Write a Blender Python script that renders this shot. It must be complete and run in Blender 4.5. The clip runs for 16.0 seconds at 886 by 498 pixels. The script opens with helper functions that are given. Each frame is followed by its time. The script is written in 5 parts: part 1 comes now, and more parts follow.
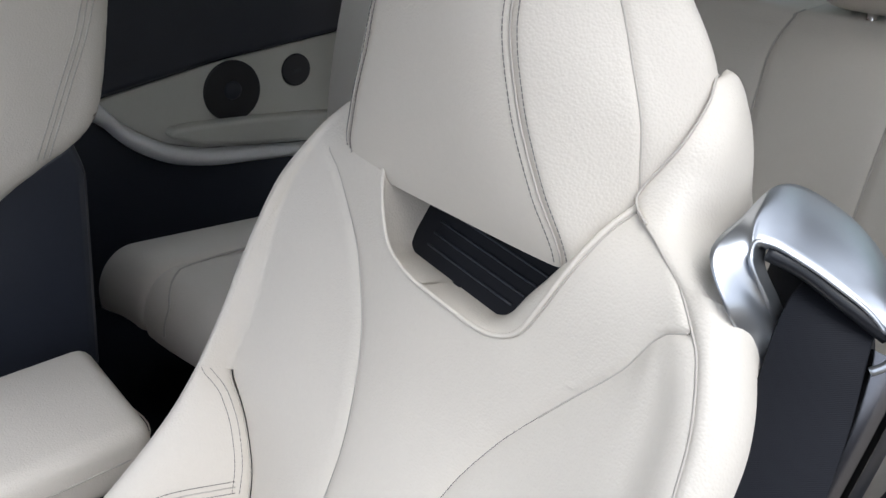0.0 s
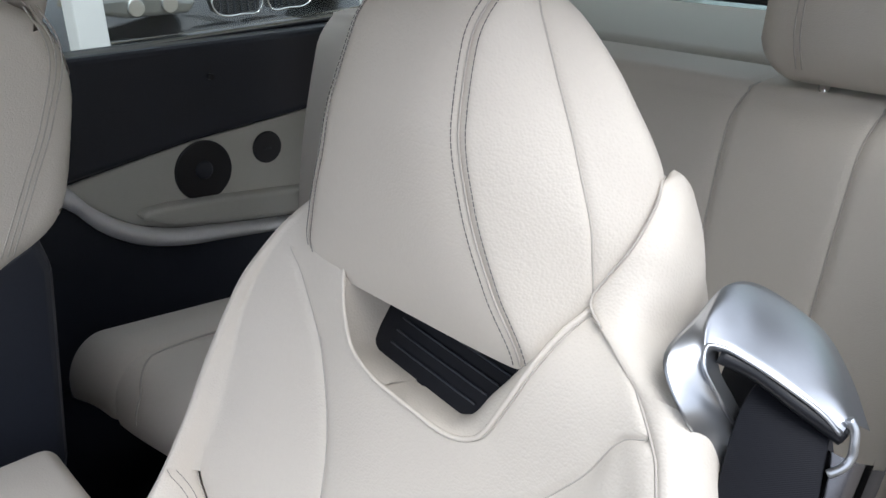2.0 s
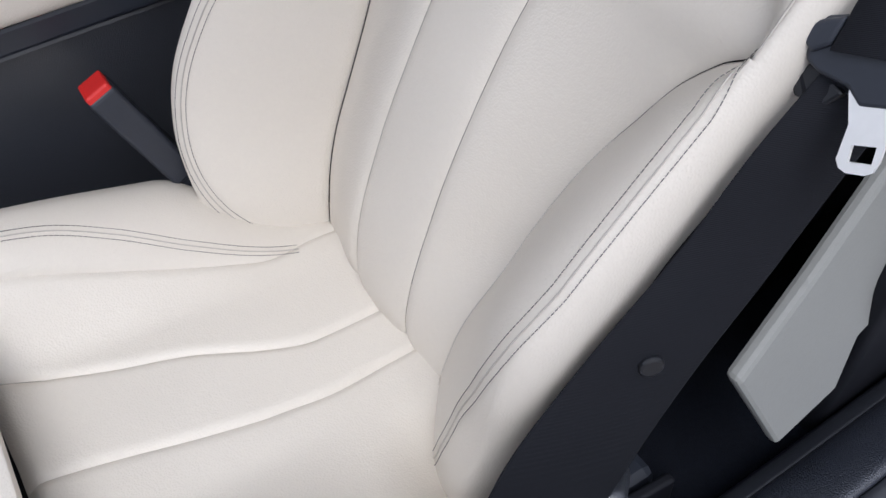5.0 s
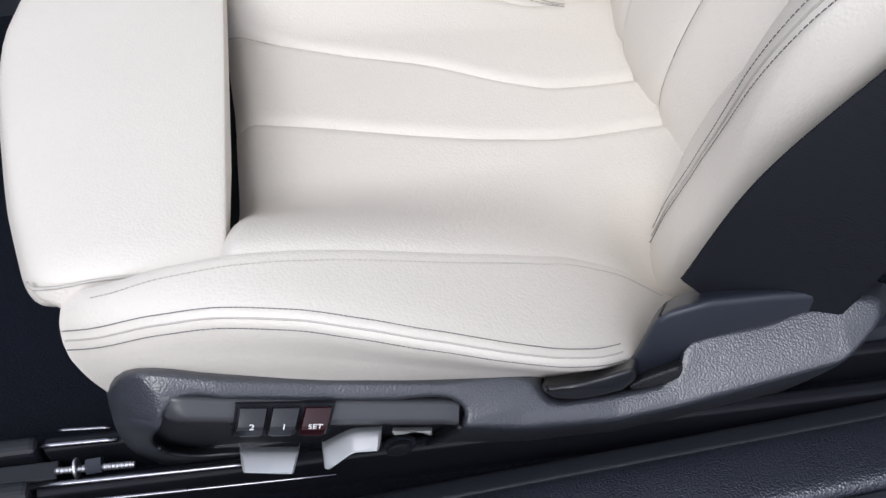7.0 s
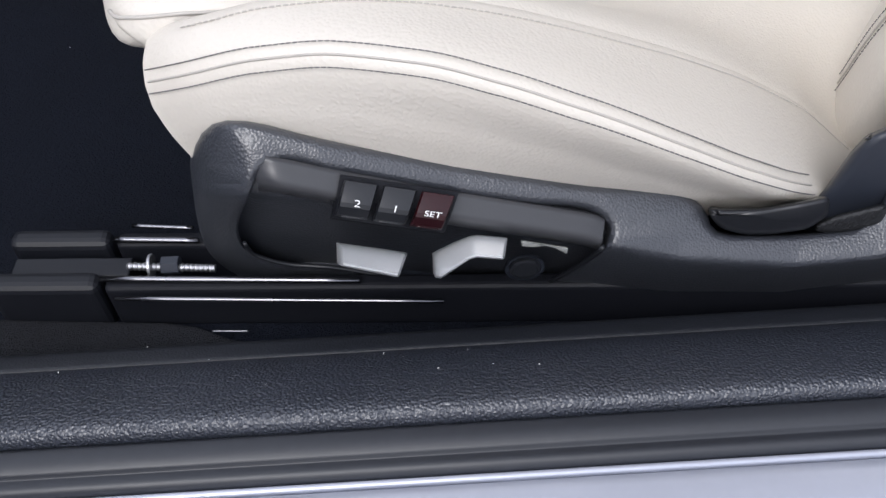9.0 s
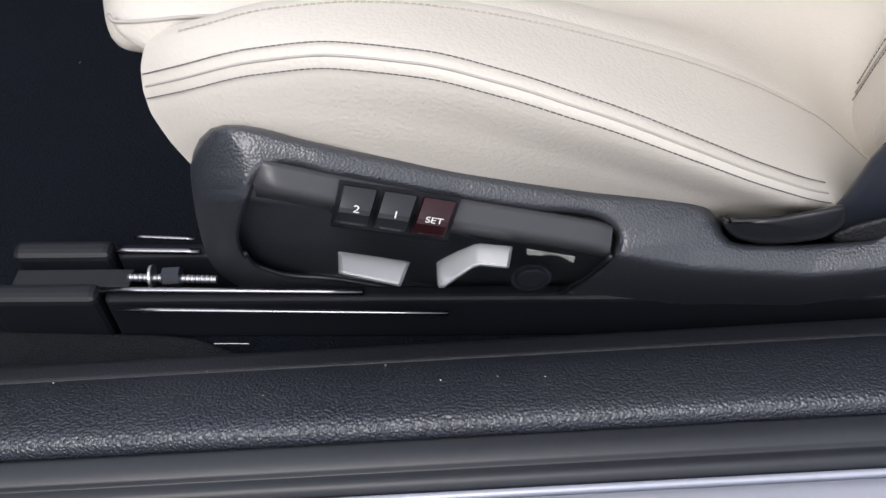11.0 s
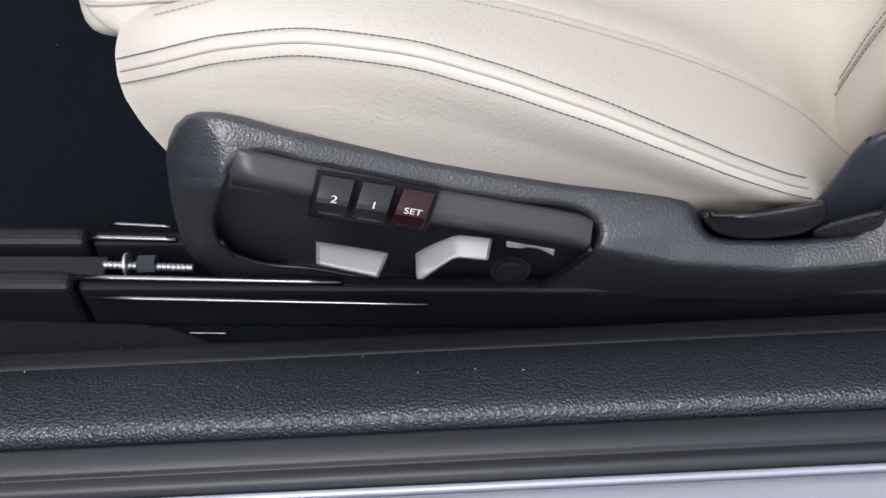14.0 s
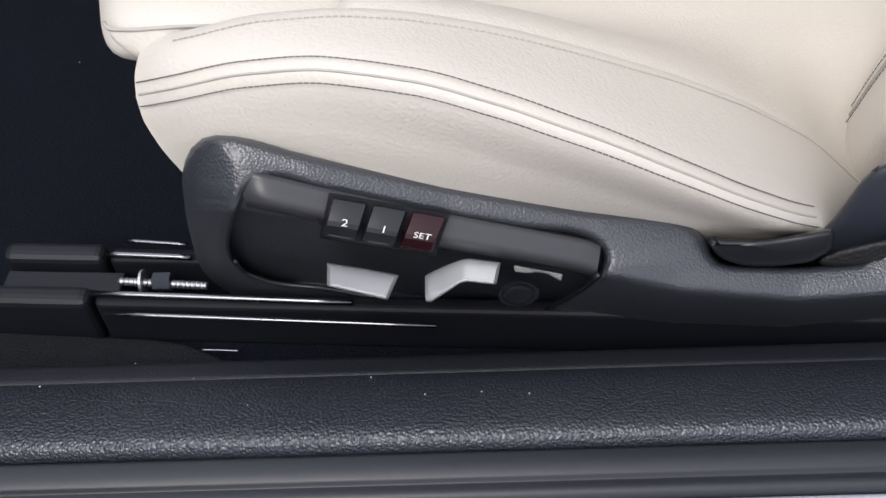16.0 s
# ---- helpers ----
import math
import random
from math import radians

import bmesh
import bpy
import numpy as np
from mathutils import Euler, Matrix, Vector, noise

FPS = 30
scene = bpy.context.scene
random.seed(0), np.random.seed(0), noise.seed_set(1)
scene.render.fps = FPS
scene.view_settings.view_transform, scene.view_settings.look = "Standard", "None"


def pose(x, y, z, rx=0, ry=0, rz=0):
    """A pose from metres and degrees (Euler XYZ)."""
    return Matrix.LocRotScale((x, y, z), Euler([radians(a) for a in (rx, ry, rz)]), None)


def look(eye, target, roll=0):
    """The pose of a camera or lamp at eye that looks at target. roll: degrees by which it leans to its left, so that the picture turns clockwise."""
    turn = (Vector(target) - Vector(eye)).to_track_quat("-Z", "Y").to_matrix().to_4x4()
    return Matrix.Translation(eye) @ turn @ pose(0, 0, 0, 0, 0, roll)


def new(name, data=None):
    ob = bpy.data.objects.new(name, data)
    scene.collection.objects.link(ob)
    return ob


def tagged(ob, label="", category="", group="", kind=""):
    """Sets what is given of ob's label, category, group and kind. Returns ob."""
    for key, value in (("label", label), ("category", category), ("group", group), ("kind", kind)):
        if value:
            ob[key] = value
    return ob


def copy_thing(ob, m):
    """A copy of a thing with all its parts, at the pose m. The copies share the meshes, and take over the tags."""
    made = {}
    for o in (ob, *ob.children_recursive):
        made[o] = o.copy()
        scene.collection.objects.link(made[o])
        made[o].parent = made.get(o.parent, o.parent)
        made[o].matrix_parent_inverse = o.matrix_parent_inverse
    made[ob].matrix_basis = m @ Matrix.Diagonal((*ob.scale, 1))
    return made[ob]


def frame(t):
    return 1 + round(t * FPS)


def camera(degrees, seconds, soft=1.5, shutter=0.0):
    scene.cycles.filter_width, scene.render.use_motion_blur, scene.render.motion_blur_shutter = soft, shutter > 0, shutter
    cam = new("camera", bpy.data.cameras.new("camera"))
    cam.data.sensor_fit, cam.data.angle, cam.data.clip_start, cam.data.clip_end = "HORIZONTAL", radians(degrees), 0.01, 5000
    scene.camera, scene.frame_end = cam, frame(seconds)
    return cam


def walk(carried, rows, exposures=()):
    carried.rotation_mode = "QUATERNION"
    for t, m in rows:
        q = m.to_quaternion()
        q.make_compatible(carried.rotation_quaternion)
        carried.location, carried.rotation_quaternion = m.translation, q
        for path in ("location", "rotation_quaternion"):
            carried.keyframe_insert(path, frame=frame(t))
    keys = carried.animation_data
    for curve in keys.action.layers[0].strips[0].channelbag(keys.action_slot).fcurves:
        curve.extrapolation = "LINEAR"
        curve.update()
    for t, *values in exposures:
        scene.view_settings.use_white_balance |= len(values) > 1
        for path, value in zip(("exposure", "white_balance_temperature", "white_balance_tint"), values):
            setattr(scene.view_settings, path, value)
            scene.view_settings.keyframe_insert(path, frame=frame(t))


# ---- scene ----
cam = camera(54.65, 16.0)
PATH = [
    (0, (-0.1125, -0.0783, 0.8859), (0.4522, 0.6026, 0.4196), -0.18),
    (0.5, (-0.1008, -0.0756, 0.9111), (0.4932, 0.6094, 0.4892), -0.92),
    (1, (-0.1007, -0.0790, 0.9288), (0.5036, 0.6135, 0.5349), -1.52),
    (1.5, (-0.0997, -0.0847, 0.9308), (0.5054, 0.6124, 0.5462), -1.63),
    (2, (-0.0952, -0.0794, 0.9097), (0.5052, 0.6092, 0.5031), -1.60),
    (2.5, (-0.0963, -0.0773, 0.8653), (0.4819, 0.5812, 0.3836), -1.27),
    (3, (-0.1007, -0.0805, 0.8358), (0.4490, 0.5460, 0.2833), -0.45),
    (3.5, (-0.1165, -0.0879, 0.8116), (0.3927, 0.5156, 0.1980), -0.18),
    (4, (-0.1447, -0.0932, 0.7866), (0.3203, 0.4849, 0.1160), 0.23),
    (4.5, (-0.1698, -0.0977, 0.7624), (0.2487, 0.4613, 0.0466), -0.31),
    (5, (-0.1959, -0.1065, 0.7381), (0.1510, 0.4292, -0.0318), -1.74),
    (5.2, (-0.2054, -0.1101, 0.7308), (0.1078, 0.4171, -0.0592), -2.30),
    (7.3, (-0.2393, -0.1855, 0.5591), (-0.1872, 0.4274, -0.2293), -4.72),
    (7.5, (-0.2490, -0.1893, 0.5477), (-0.2141, 0.4169, -0.2468), -4.06),
    (8, (-0.2695, -0.2008, 0.5406), (-0.2525, 0.3953, -0.2622), -2.69),
    (8.5, (-0.2676, -0.1929, 0.5021), (-0.2713, 0.3945, -0.3071), -5.66),
    (8.7, (-0.2651, -0.1873, 0.4840), (-0.2761, 0.3946, -0.3292), -6.67),
    (11, (-0.2565, -0.1876, 0.4652), (-0.2964, 0.4212, -0.3272), -8.86),
    (11.5, (-0.2558, -0.1899, 0.4659), (-0.2910, 0.4121, -0.3318), -8.54),
    (12, (-0.2554, -0.1896, 0.4658), (-0.2900, 0.4091, -0.3344), -8.33),
    (12.5, (-0.2535, -0.1884, 0.4643), (-0.2829, 0.4082, -0.3377), -7.88),
    (13, (-0.2524, -0.1852, 0.4673), (-0.2749, 0.4149, -0.3323), -7.20),
    (13.5, (-0.2538, -0.1856, 0.4659), (-0.2766, 0.4152, -0.3332), -6.96),
    (14, (-0.2546, -0.1846, 0.4632), (-0.2769, 0.4119, -0.3391), -6.94),
    (14.5, (-0.2523, -0.1824, 0.4628), (-0.2748, 0.4142, -0.3394), -6.90),
    (15, (-0.2518, -0.1828, 0.4658), (-0.2801, 0.4179, -0.3331), -6.80),
    (15.5, (-0.2511, -0.1835, 0.4681), (-0.2863, 0.4218, -0.3271), -6.97),
    (16, (-0.2513, -0.1845, 0.4692), (-0.2910, 0.4255, -0.3222), -7.35),
]

EXPO = [(0, 0.42, 6030, 8), (2.5, 0.5, 6080, 9), (3.5, 0.26, 6030, 10), (4.5, 0.08, 5980, 11), (5.2, 0.02, 5960, 11), (7.3, 0.19, 5950, 11), (8.7, 0.22, 6050, 11), (11, 0.2, 6320, 11), (16, 0.2, 6320, 11)]
walk(cam, [(t, look(eye, target, roll)) for t, eye, target, roll in PATH], EXPO)

# ---- light: overcast day, from the open door and through the windows ----
world = bpy.data.worlds.new("overcast_sky")
scene.world = world
world.use_nodes = True
wn, wl = world.node_tree.nodes, world.node_tree.links
sky = wn.new("ShaderNodeTexSky")
sky.sky_type = "NISHITA"
sky.sun_disc = False
sky.sun_elevation, sky.sun_rotation = radians(52), radians(200)
sky.dust_density = 4.0
sky.ozone_density = 1.0
tint = wn.new("ShaderNodeMix")
tint.data_type = "RGBA"
tint.inputs[0].default_value = 0.62
co = wn.new("ShaderNodeTexCoord")
up_axis = wn.new("ShaderNodeSeparateXYZ")
wl.new(co.outputs["Generated"], up_axis.inputs[0])
rise_of = wn.new("ShaderNodeMapRange")
rise_of.inputs[3].default_value, rise_of.inputs[4].default_value = 0.85, 1.3
wl.new(up_axis.outputs[2], rise_of.inputs[0])
cloud = wn.new("ShaderNodeVectorMath")
cloud.operation = "SCALE"
cloud.inputs[0].default_value = (8.2, 8.2, 8.6)
wl.new(rise_of.outputs[0], cloud.inputs[3])
wl.new(cloud.outputs[0], tint.inputs[7])
wl.new(sky.outputs[0], tint.inputs[6])
wl.new(tint.outputs[2], wn["Background"].inputs[0])
wn["Background"].inputs[1].default_value = 0.15
sun = new("sun", bpy.data.lights.new("sun", "SUN"))
sun.data.energy, sun.data.angle, sun.data.color = 1.4, radians(30), (1.0, 0.98, 0.95)
sun.matrix_world = look((-1.3, -2.8, 6.0), (0, 0.3, 0.2))


# ---- materials ----
def mat(name, base, rough=0.5, metal=0.0, grain=0.0, scale=600.0, wrinkle=0.0, wrinkle_scale=45.0, vary=0.06,
        weave=0.0, spec=0.5, coat=0.0, relief=0.0006):
    m = bpy.data.materials.new(name)
    m.use_nodes = True
    n, l = m.node_tree.nodes, m.node_tree.links
    p = n["Principled BSDF"]
    p.inputs["Roughness"].default_value = rough
    p.inputs["Metallic"].default_value = metal
    p.inputs["Specular IOR Level"].default_value = spec
    p.inputs["Coat Weight"].default_value = coat
    co = n.new("ShaderNodeTexCoord")
    big = n.new("ShaderNodeTexNoise")
    big.inputs["Scale"].default_value = 7.0
    big.inputs["Detail"].default_value = 5.0
    l.new(co.outputs["Object"], big.inputs["Vector"])
    fine = n.new("ShaderNodeTexNoise")
    fine.inputs["Scale"].default_value = 260.0
    fine.inputs["Detail"].default_value = 3.0
    l.new(co.outputs["Object"], fine.inputs["Vector"])
    add = n.new("ShaderNodeMath")
    add.operation = "MULTIPLY_ADD"
    l.new(fine.outputs[0], add.inputs[0])
    add.inputs[1].default_value = 0.5
    l.new(big.outputs[0], add.inputs[2])
    ramp = n.new("ShaderNodeMapRange")
    ramp.inputs[1].default_value, ramp.inputs[2].default_value = 0.45, 1.05
    ramp.inputs[3].default_value, ramp.inputs[4].default_value = 1 - vary, 1 + vary
    l.new(add.outputs[0], ramp.inputs[0])
    mul = n.new("ShaderNodeMix")
    mul.data_type, mul.blend_type = "RGBA", "MULTIPLY"
    mul.inputs[0].default_value = 1.0
    mul.inputs[6].default_value = (*base, 1)
    l.new(ramp.outputs[0], mul.inputs[7])
    l.new(mul.outputs[2], p.inputs["Base Color"])
    rr = n.new("ShaderNodeMapRange")
    rr.inputs[1].default_value, rr.inputs[2].default_value = 0.3, 0.7
    rr.inputs[3].default_value, rr.inputs[4].default_value = max(rough - 0.06, 0.02), min(rough + 0.06, 1)
    l.new(big.outputs[0], rr.inputs[0])
    l.new(rr.outputs[0], p.inputs["Roughness"])
    last = None
    if grain:
        cells = n.new("ShaderNodeTexVoronoi")
        cells.feature = "SMOOTH_F1"
        cells.inputs["Scale"].default_value = scale
        cells.inputs["Smoothness"].default_value = 0.6
        wob = n.new("ShaderNodeMix")
        wob.data_type = "RGBA"
        wob.inputs[0].default_value = 0.0008
        l.new(co.outputs["Object"], wob.inputs[6])
        l.new(fine.outputs[1], wob.inputs[7])
        l.new(wob.outputs[2], cells.inputs["Vector"])
        b = n.new("ShaderNodeBump")
        b.inputs["Strength"].default_value = grain
        b.inputs["Distance"].default_value = relief
        b.invert = True
        l.new(cells.outputs["Distance"], b.inputs["Height"])
        last = b
    if wrinkle:
        w = n.new("ShaderNodeTexNoise")
        w.inputs["Scale"].default_value = wrinkle_scale
        w.inputs["Detail"].default_value = 4.0
        w.inputs["Distortion"].default_value = 1.2
        l.new(co.outputs["Object"], w.inputs["Vector"])
        b = n.new("ShaderNodeBump")
        b.inputs["Strength"].default_value = wrinkle
        b.inputs["Distance"].default_value = 0.002
        l.new(w.outputs[0], b.inputs["Height"])
        if last:
            l.new(last.outputs[0], b.inputs["Normal"])
        last = b
    if weave:
        w = n.new("ShaderNodeTexWave")
        w.inputs["Scale"].default_value = weave
        w.bands_direction = "DIAGONAL"
        w.inputs["Distortion"].default_value = 0.6
        l.new(co.outputs["Object"], w.inputs["Vector"])
        b = n.new("ShaderNodeBump")
        b.inputs["Strength"].default_value = 0.35
        b.inputs["Distance"].default_value = 0.0004
        l.new(w.outputs[0], b.inputs["Height"])
        if last:
            l.new(last.outputs[0], b.inputs["Normal"])
        last = b
    if last:
        l.new(last.outputs[0], p.inputs["Normal"])
    return m


LEATHER = mat("ivory_leather", (0.665, 0.622, 0.556), 0.46, grain=0.4, scale=650, wrinkle=0.1, vary=0.025)
PIPING_AND_SEAM_SHADE = mat("seam_shadow_leather", (0.48, 0.45, 0.41), 0.6)
THREAD = mat("grey_thread", (0.13, 0.125, 0.125), 0.8)
VINYL = mat("oyster_vinyl", (0.6, 0.595, 0.535), 0.5, grain=0.25, scale=600, vary=0.03)
STONE = mat("stone_grey_vinyl", (0.25, 0.255, 0.245), 0.55, grain=0.25, scale=600, vary=0.04)
LEDGE_MAT = mat("smooth_graphite_plastic", (0.043, 0.044, 0.049), 0.38, vary=0.06)
BLACK = mat("grained_black_plastic", (0.036, 0.039, 0.048), 0.37, grain=0.5, scale=950, vary=0.1, spec=0.9, relief=0.00045)
SMOOTH = mat("smooth_black_plastic", (0.023, 0.027, 0.038), 0.42, vary=0.1)
SATIN = mat("satin_black_plastic", (0.013, 0.014, 0.0175), 0.33, vary=0.1)
SILL = mat("grained_sill_plastic", (0.029, 0.033, 0.045), 0.33, grain=1.0, scale=800, vary=0.12, spec=0.9, relief=0.0007)
RUBBER = mat("grey_black_rubber", (0.02, 0.022, 0.028), 0.4, wrinkle=0.1, vary=0.15)
SILVER = mat("satin_aluminium", (0.5, 0.525, 0.56), 0.32, metal=0.95, vary=0.03)
MATTE_SILVER = mat("silver_paint", (0.78, 0.795, 0.815), 0.36, metal=0.6, vary=0.03)
STEEL = mat("bright_steel", (0.5, 0.5, 0.52), 0.34, metal=0.9, vary=0.05)
ZINC = mat("bright_zinc_plate", (0.86, 0.86, 0.86), 0.42, metal=0.35, vary=0.04)
RAIL = mat("polished_black_steel", (0.22, 0.22, 0.24), 0.25, metal=1.0, vary=0.1)
DULL = mat("dull_black_steel", (0.007, 0.0078, 0.0115), 0.6, vary=0.2, spec=0.25)
WEB = mat("black_belt_webbing", (0.007, 0.008, 0.012), 0.75, weave=420, vary=0.1, spec=0.25)
FABRIC = mat("black_ribbed_fabric", (0.016, 0.019, 0.025), 0.8, weave=330, vary=0.12)
CARPET = mat("black_carpet", (0.005, 0.0065, 0.0115), 0.95, wrinkle=1.0, wrinkle_scale=500, vary=0.35, spec=0.15)
CARPET_LIT = mat("dark_grey_carpet", (0.014, 0.0148, 0.018), 0.95, wrinkle=1.0, wrinkle_scale=700, vary=0.4, spec=0.2)
SHELF = mat("matt_black_plastic", (0.013, 0.0148, 0.02), 0.5, grain=0.3, scale=900, vary=0.12)
MESH = mat("black_mesh", (0.012, 0.0125, 0.0145), 0.6, grain=1.0, scale=620, vary=0.15)
CLOTH = mat("grey_headliner", (0.5, 0.49, 0.46), 0.9, wrinkle=0.2, wrinkle_scale=600)
RED = mat("red_plastic", (0.62, 0.02, 0.018), 0.4)
WINE = mat("wine_red_plastic", (0.022, 0.0028, 0.0048), 0.3, coat=0.15, spec=0.35)
COVER = mat("matt_rail_plastic", (0.0085, 0.0095, 0.0135), 0.5, vary=0.15, spec=0.4)
WHITE = mat("white_print", (0.8, 0.8, 0.8), 0.5)
PAINT = mat("silver_blue_paint", (0.46, 0.48, 0.56), 0.3, metal=0.3, coat=0.6, vary=0.04)
DARKPAINT = mat("black_car_paint", (0.02, 0.022, 0.025), 0.2, coat=1.0)
CHROME = mat("chrome", (0.85, 0.85, 0.85), 0.08, metal=1.0)
POST = mat("white_painted_steel", (0.8, 0.8, 0.8), 0.5)
GROUND = mat("asphalt_ground", (0.16, 0.14, 0.112), 0.85, wrinkle=0.6, wrinkle_scale=80, vary=0.2)
BRICK = mat("ochre_render", (0.25, 0.21, 0.14), 0.85, wrinkle=0.4, vary=0.15)
LAMPGLASS = mat("headlamp_glass", (0.2, 0.2, 0.19), 0.08, metal=0.4, coat=1.0)
GLASS = bpy.data.materials.new("clear_glass")
GLASS.use_nodes = True
gp = GLASS.node_tree.nodes["Principled BSDF"]
gp.inputs["Transmission Weight"].default_value = 1.0
gp.inputs["Roughness"].default_value = 0.0
gp.inputs["IOR"].default_value = 1.45
gp.inputs["Base Color"].default_value = (0.66, 0.73, 0.70, 1)

TINTED = GLASS.copy()
TINTED.name = "green_tinted_glass"
TINTED.node_tree.nodes["Principled BSDF"].inputs["Base Color"].default_value = (0.34, 0.43, 0.38, 1)


# ---- mesh helpers ----
def pchip(xs, ys):
    """A smooth monotone curve through a short table."""
    x, y = np.array(xs, float), np.array(ys, float)
    h, dl = np.diff(x), np.diff(y) / np.diff(x)
    m = np.zeros(len(x))
    m[0], m[-1] = dl[0], dl[-1]
    for i in range(1, len(x) - 1):
        if dl[i - 1] * dl[i] > 0:
            a, b = 2 * h[i] + h[i - 1], h[i] + 2 * h[i - 1]
            m[i] = (a + b) / (a / dl[i - 1] + b / dl[i])

    def f(t):
        t = np.clip(np.asarray(t, float), x[0], x[-1])
        i = np.clip(np.searchsorted(x, t, side="right") - 1, 0, len(x) - 2)
        u = (t - x[i]) / h[i]
        return ((1 + 2 * u) * (1 - u) ** 2 * y[i] + u * (1 - u) ** 2 * h[i] * m[i]
                + u * u * (3 - 2 * u) * y[i + 1] + u * u * (u - 1) * h[i] * m[i + 1])
    return f


def const(v):
    return lambda s: np.asarray(s, float) * 0 + v


def thing(name, label, category, group="", kind=""):
    return tagged(new(name), label, category, group, kind)


def link(name, me, material, parent=None, label="", category="", kind=""):
    me.materials.append(material)
    ob = new(name, me)
    if parent:
        ob.parent = parent
    return tagged(ob, label, category, "", kind)


def raw(name, verts, faces, material, parent=None, label="", smooth=True, category="", kind=""):
    me = bpy.data.meshes.new(name)
    me.from_pydata([tuple(float(c) for c in v) for v in verts], [], [tuple(int(i) for i in f) for f in faces])
    me.update()
    if smooth:
        me.polygons.foreach_set("use_smooth", [True] * len(me.polygons))
    return link(name, me, material, parent, label, category, kind)


def part(name, bm, material, parent=None, label="", smooth=False, category="", kind=""):
    me = bpy.data.meshes.new(name)
    bmesh.ops.recalc_face_normals(bm, faces=bm.faces)
    bm.to_mesh(me)
    bm.free()
    if smooth:
        me.polygons.foreach_set("use_smooth", [True] * len(me.polygons))
    return link(name, me, material, parent, label, category, kind)


def grid_faces(nr, nc, wrap=False):
    f = []
    for i in range(nr - 1):
        for j in range(nc - 1):
            a = i * nc + j
            f.append((a, a + 1, a + nc + 1, a + nc))
        if wrap:
            a = i * nc
            f.append((a + nc - 1, a, a + nc, a + 2 * nc - 1))
    return f


def normals(X):
    n = np.cross(np.gradient(X, axis=0), np.gradient(X, axis=1))
    return n / (np.linalg.norm(n, axis=2, keepdims=True) + 1e-12)


def spread(n):
    """Steps from 0 to 1, closer together near both ends."""
    t = np.linspace(0, 1, n)
    return 0.35 * t + 0.65 * (0.5 - 0.5 * np.cos(np.pi * t))


def sheet(P, q0, q1, s0, s1, nq, ns, dips=(0, 0, 0, 0), wide=0.007, out=1):
    """The points of a padded panel: a piece of the surface P(q, s), tucked in along its seams (left, right, start, end)."""
    S = (s0 + (s1 - s0) * spread(ns))[:, None] + np.zeros((1, nq))
    a, b = q0(S), q1(S)
    Q = a + (b - a) * spread(nq)[None, :]
    X = P(Q, S)
    N = normals(X) * out
    du = np.r_["1,2", np.zeros((ns, 1)), np.cumsum(np.linalg.norm(np.diff(X, axis=1), axis=2), axis=1)]
    dv = np.r_["0,2", np.zeros((1, nq)), np.cumsum(np.linalg.norm(np.diff(X, axis=0), axis=2), axis=0)]
    off = np.zeros((ns, nq))
    for dip, dist in zip(dips, (du, du[:, -1:] - du, dv, dv[-1:] - dv)):
        w = wide * (1 + 90 * max(dip - 0.003, 0))
        off += dip * np.clip(1 - dist / w, 0, 1) ** 2
    return X - N * off[..., None]


def panel(name, P, q0, q1, s0, s1, nq, ns, parent, material, dips=(0, 0, 0, 0), wide=0.007, out=1, label=""):
    X = sheet(P, q0, q1, s0, s1, nq, ns, dips, wide, out)
    f = grid_faces(ns, nq)
    if out < 0:
        f = [tuple(reversed(q)) for q in f]
    return raw(name, X.reshape(-1, 3), f, material, parent, label)


def on_surface(P, qf, s0, s1, n, out=1, lift=0.0):
    """Points, tangents and normals along the curve q = qf(s) of a surface."""
    s = np.linspace(s0, s1, n)
    q, e = qf(s), 1e-3
    X = P(q, s)
    a, b = P(q + e, s) - P(q - e, s), P(q, s + e) - P(q, s - e)
    N = np.cross(b, a) * out
    N /= np.linalg.norm(N, axis=1, keepdims=True) + 1e-12
    return X + N * lift, N


def even(X, N, pitch):
    d = np.r_[0, np.cumsum(np.linalg.norm(np.diff(X, axis=0), axis=1))]
    t = np.arange(pitch / 2, d[-1], pitch)
    at = lambda A: np.stack([np.interp(t, d, A[:, k]) for k in range(3)], 1)  # noqa: E731
    return at(X), at(N)


def stitches(name, X, N, parent, shift=0.0, pitch=0.0042, material=None):
    """A row of thread stitches along a curve, shifted sideways from it."""
    T = np.gradient(X, axis=0)
    T /= np.linalg.norm(T, axis=1, keepdims=True) + 1e-12
    X = X + np.cross(N, T) * shift
    C, M = even(X, N, pitch)
    D = np.gradient(C, axis=0)
    D /= np.linalg.norm(D, axis=1, keepdims=True) + 1e-12
    B = np.cross(M, D)
    v, f = [], []
    for c, d, b, m in zip(C, D, B, M):
        k = len(v)
        hl, hw, hh = pitch * 0.42, 0.00024, 0.0003
        for e in (-1, 1):
            for g, h in ((-1, -0.6), (1, -0.6), (0.6, 1), (-0.6, 1)):
                v.append(c + d * hl * e * (1 if h < 0 else 0.75) + b * hw * g + m * hh * h)
        f += [(k, k + 1, k + 2, k + 3), (k + 7, k + 6, k + 5, k + 4)]
        f += [(k + i, k + 4 + i, k + 4 + (i + 1) % 4, k + (i + 1) % 4) for i in range(4)]
    return raw(name, v, f, material or THREAD, parent, "", False)


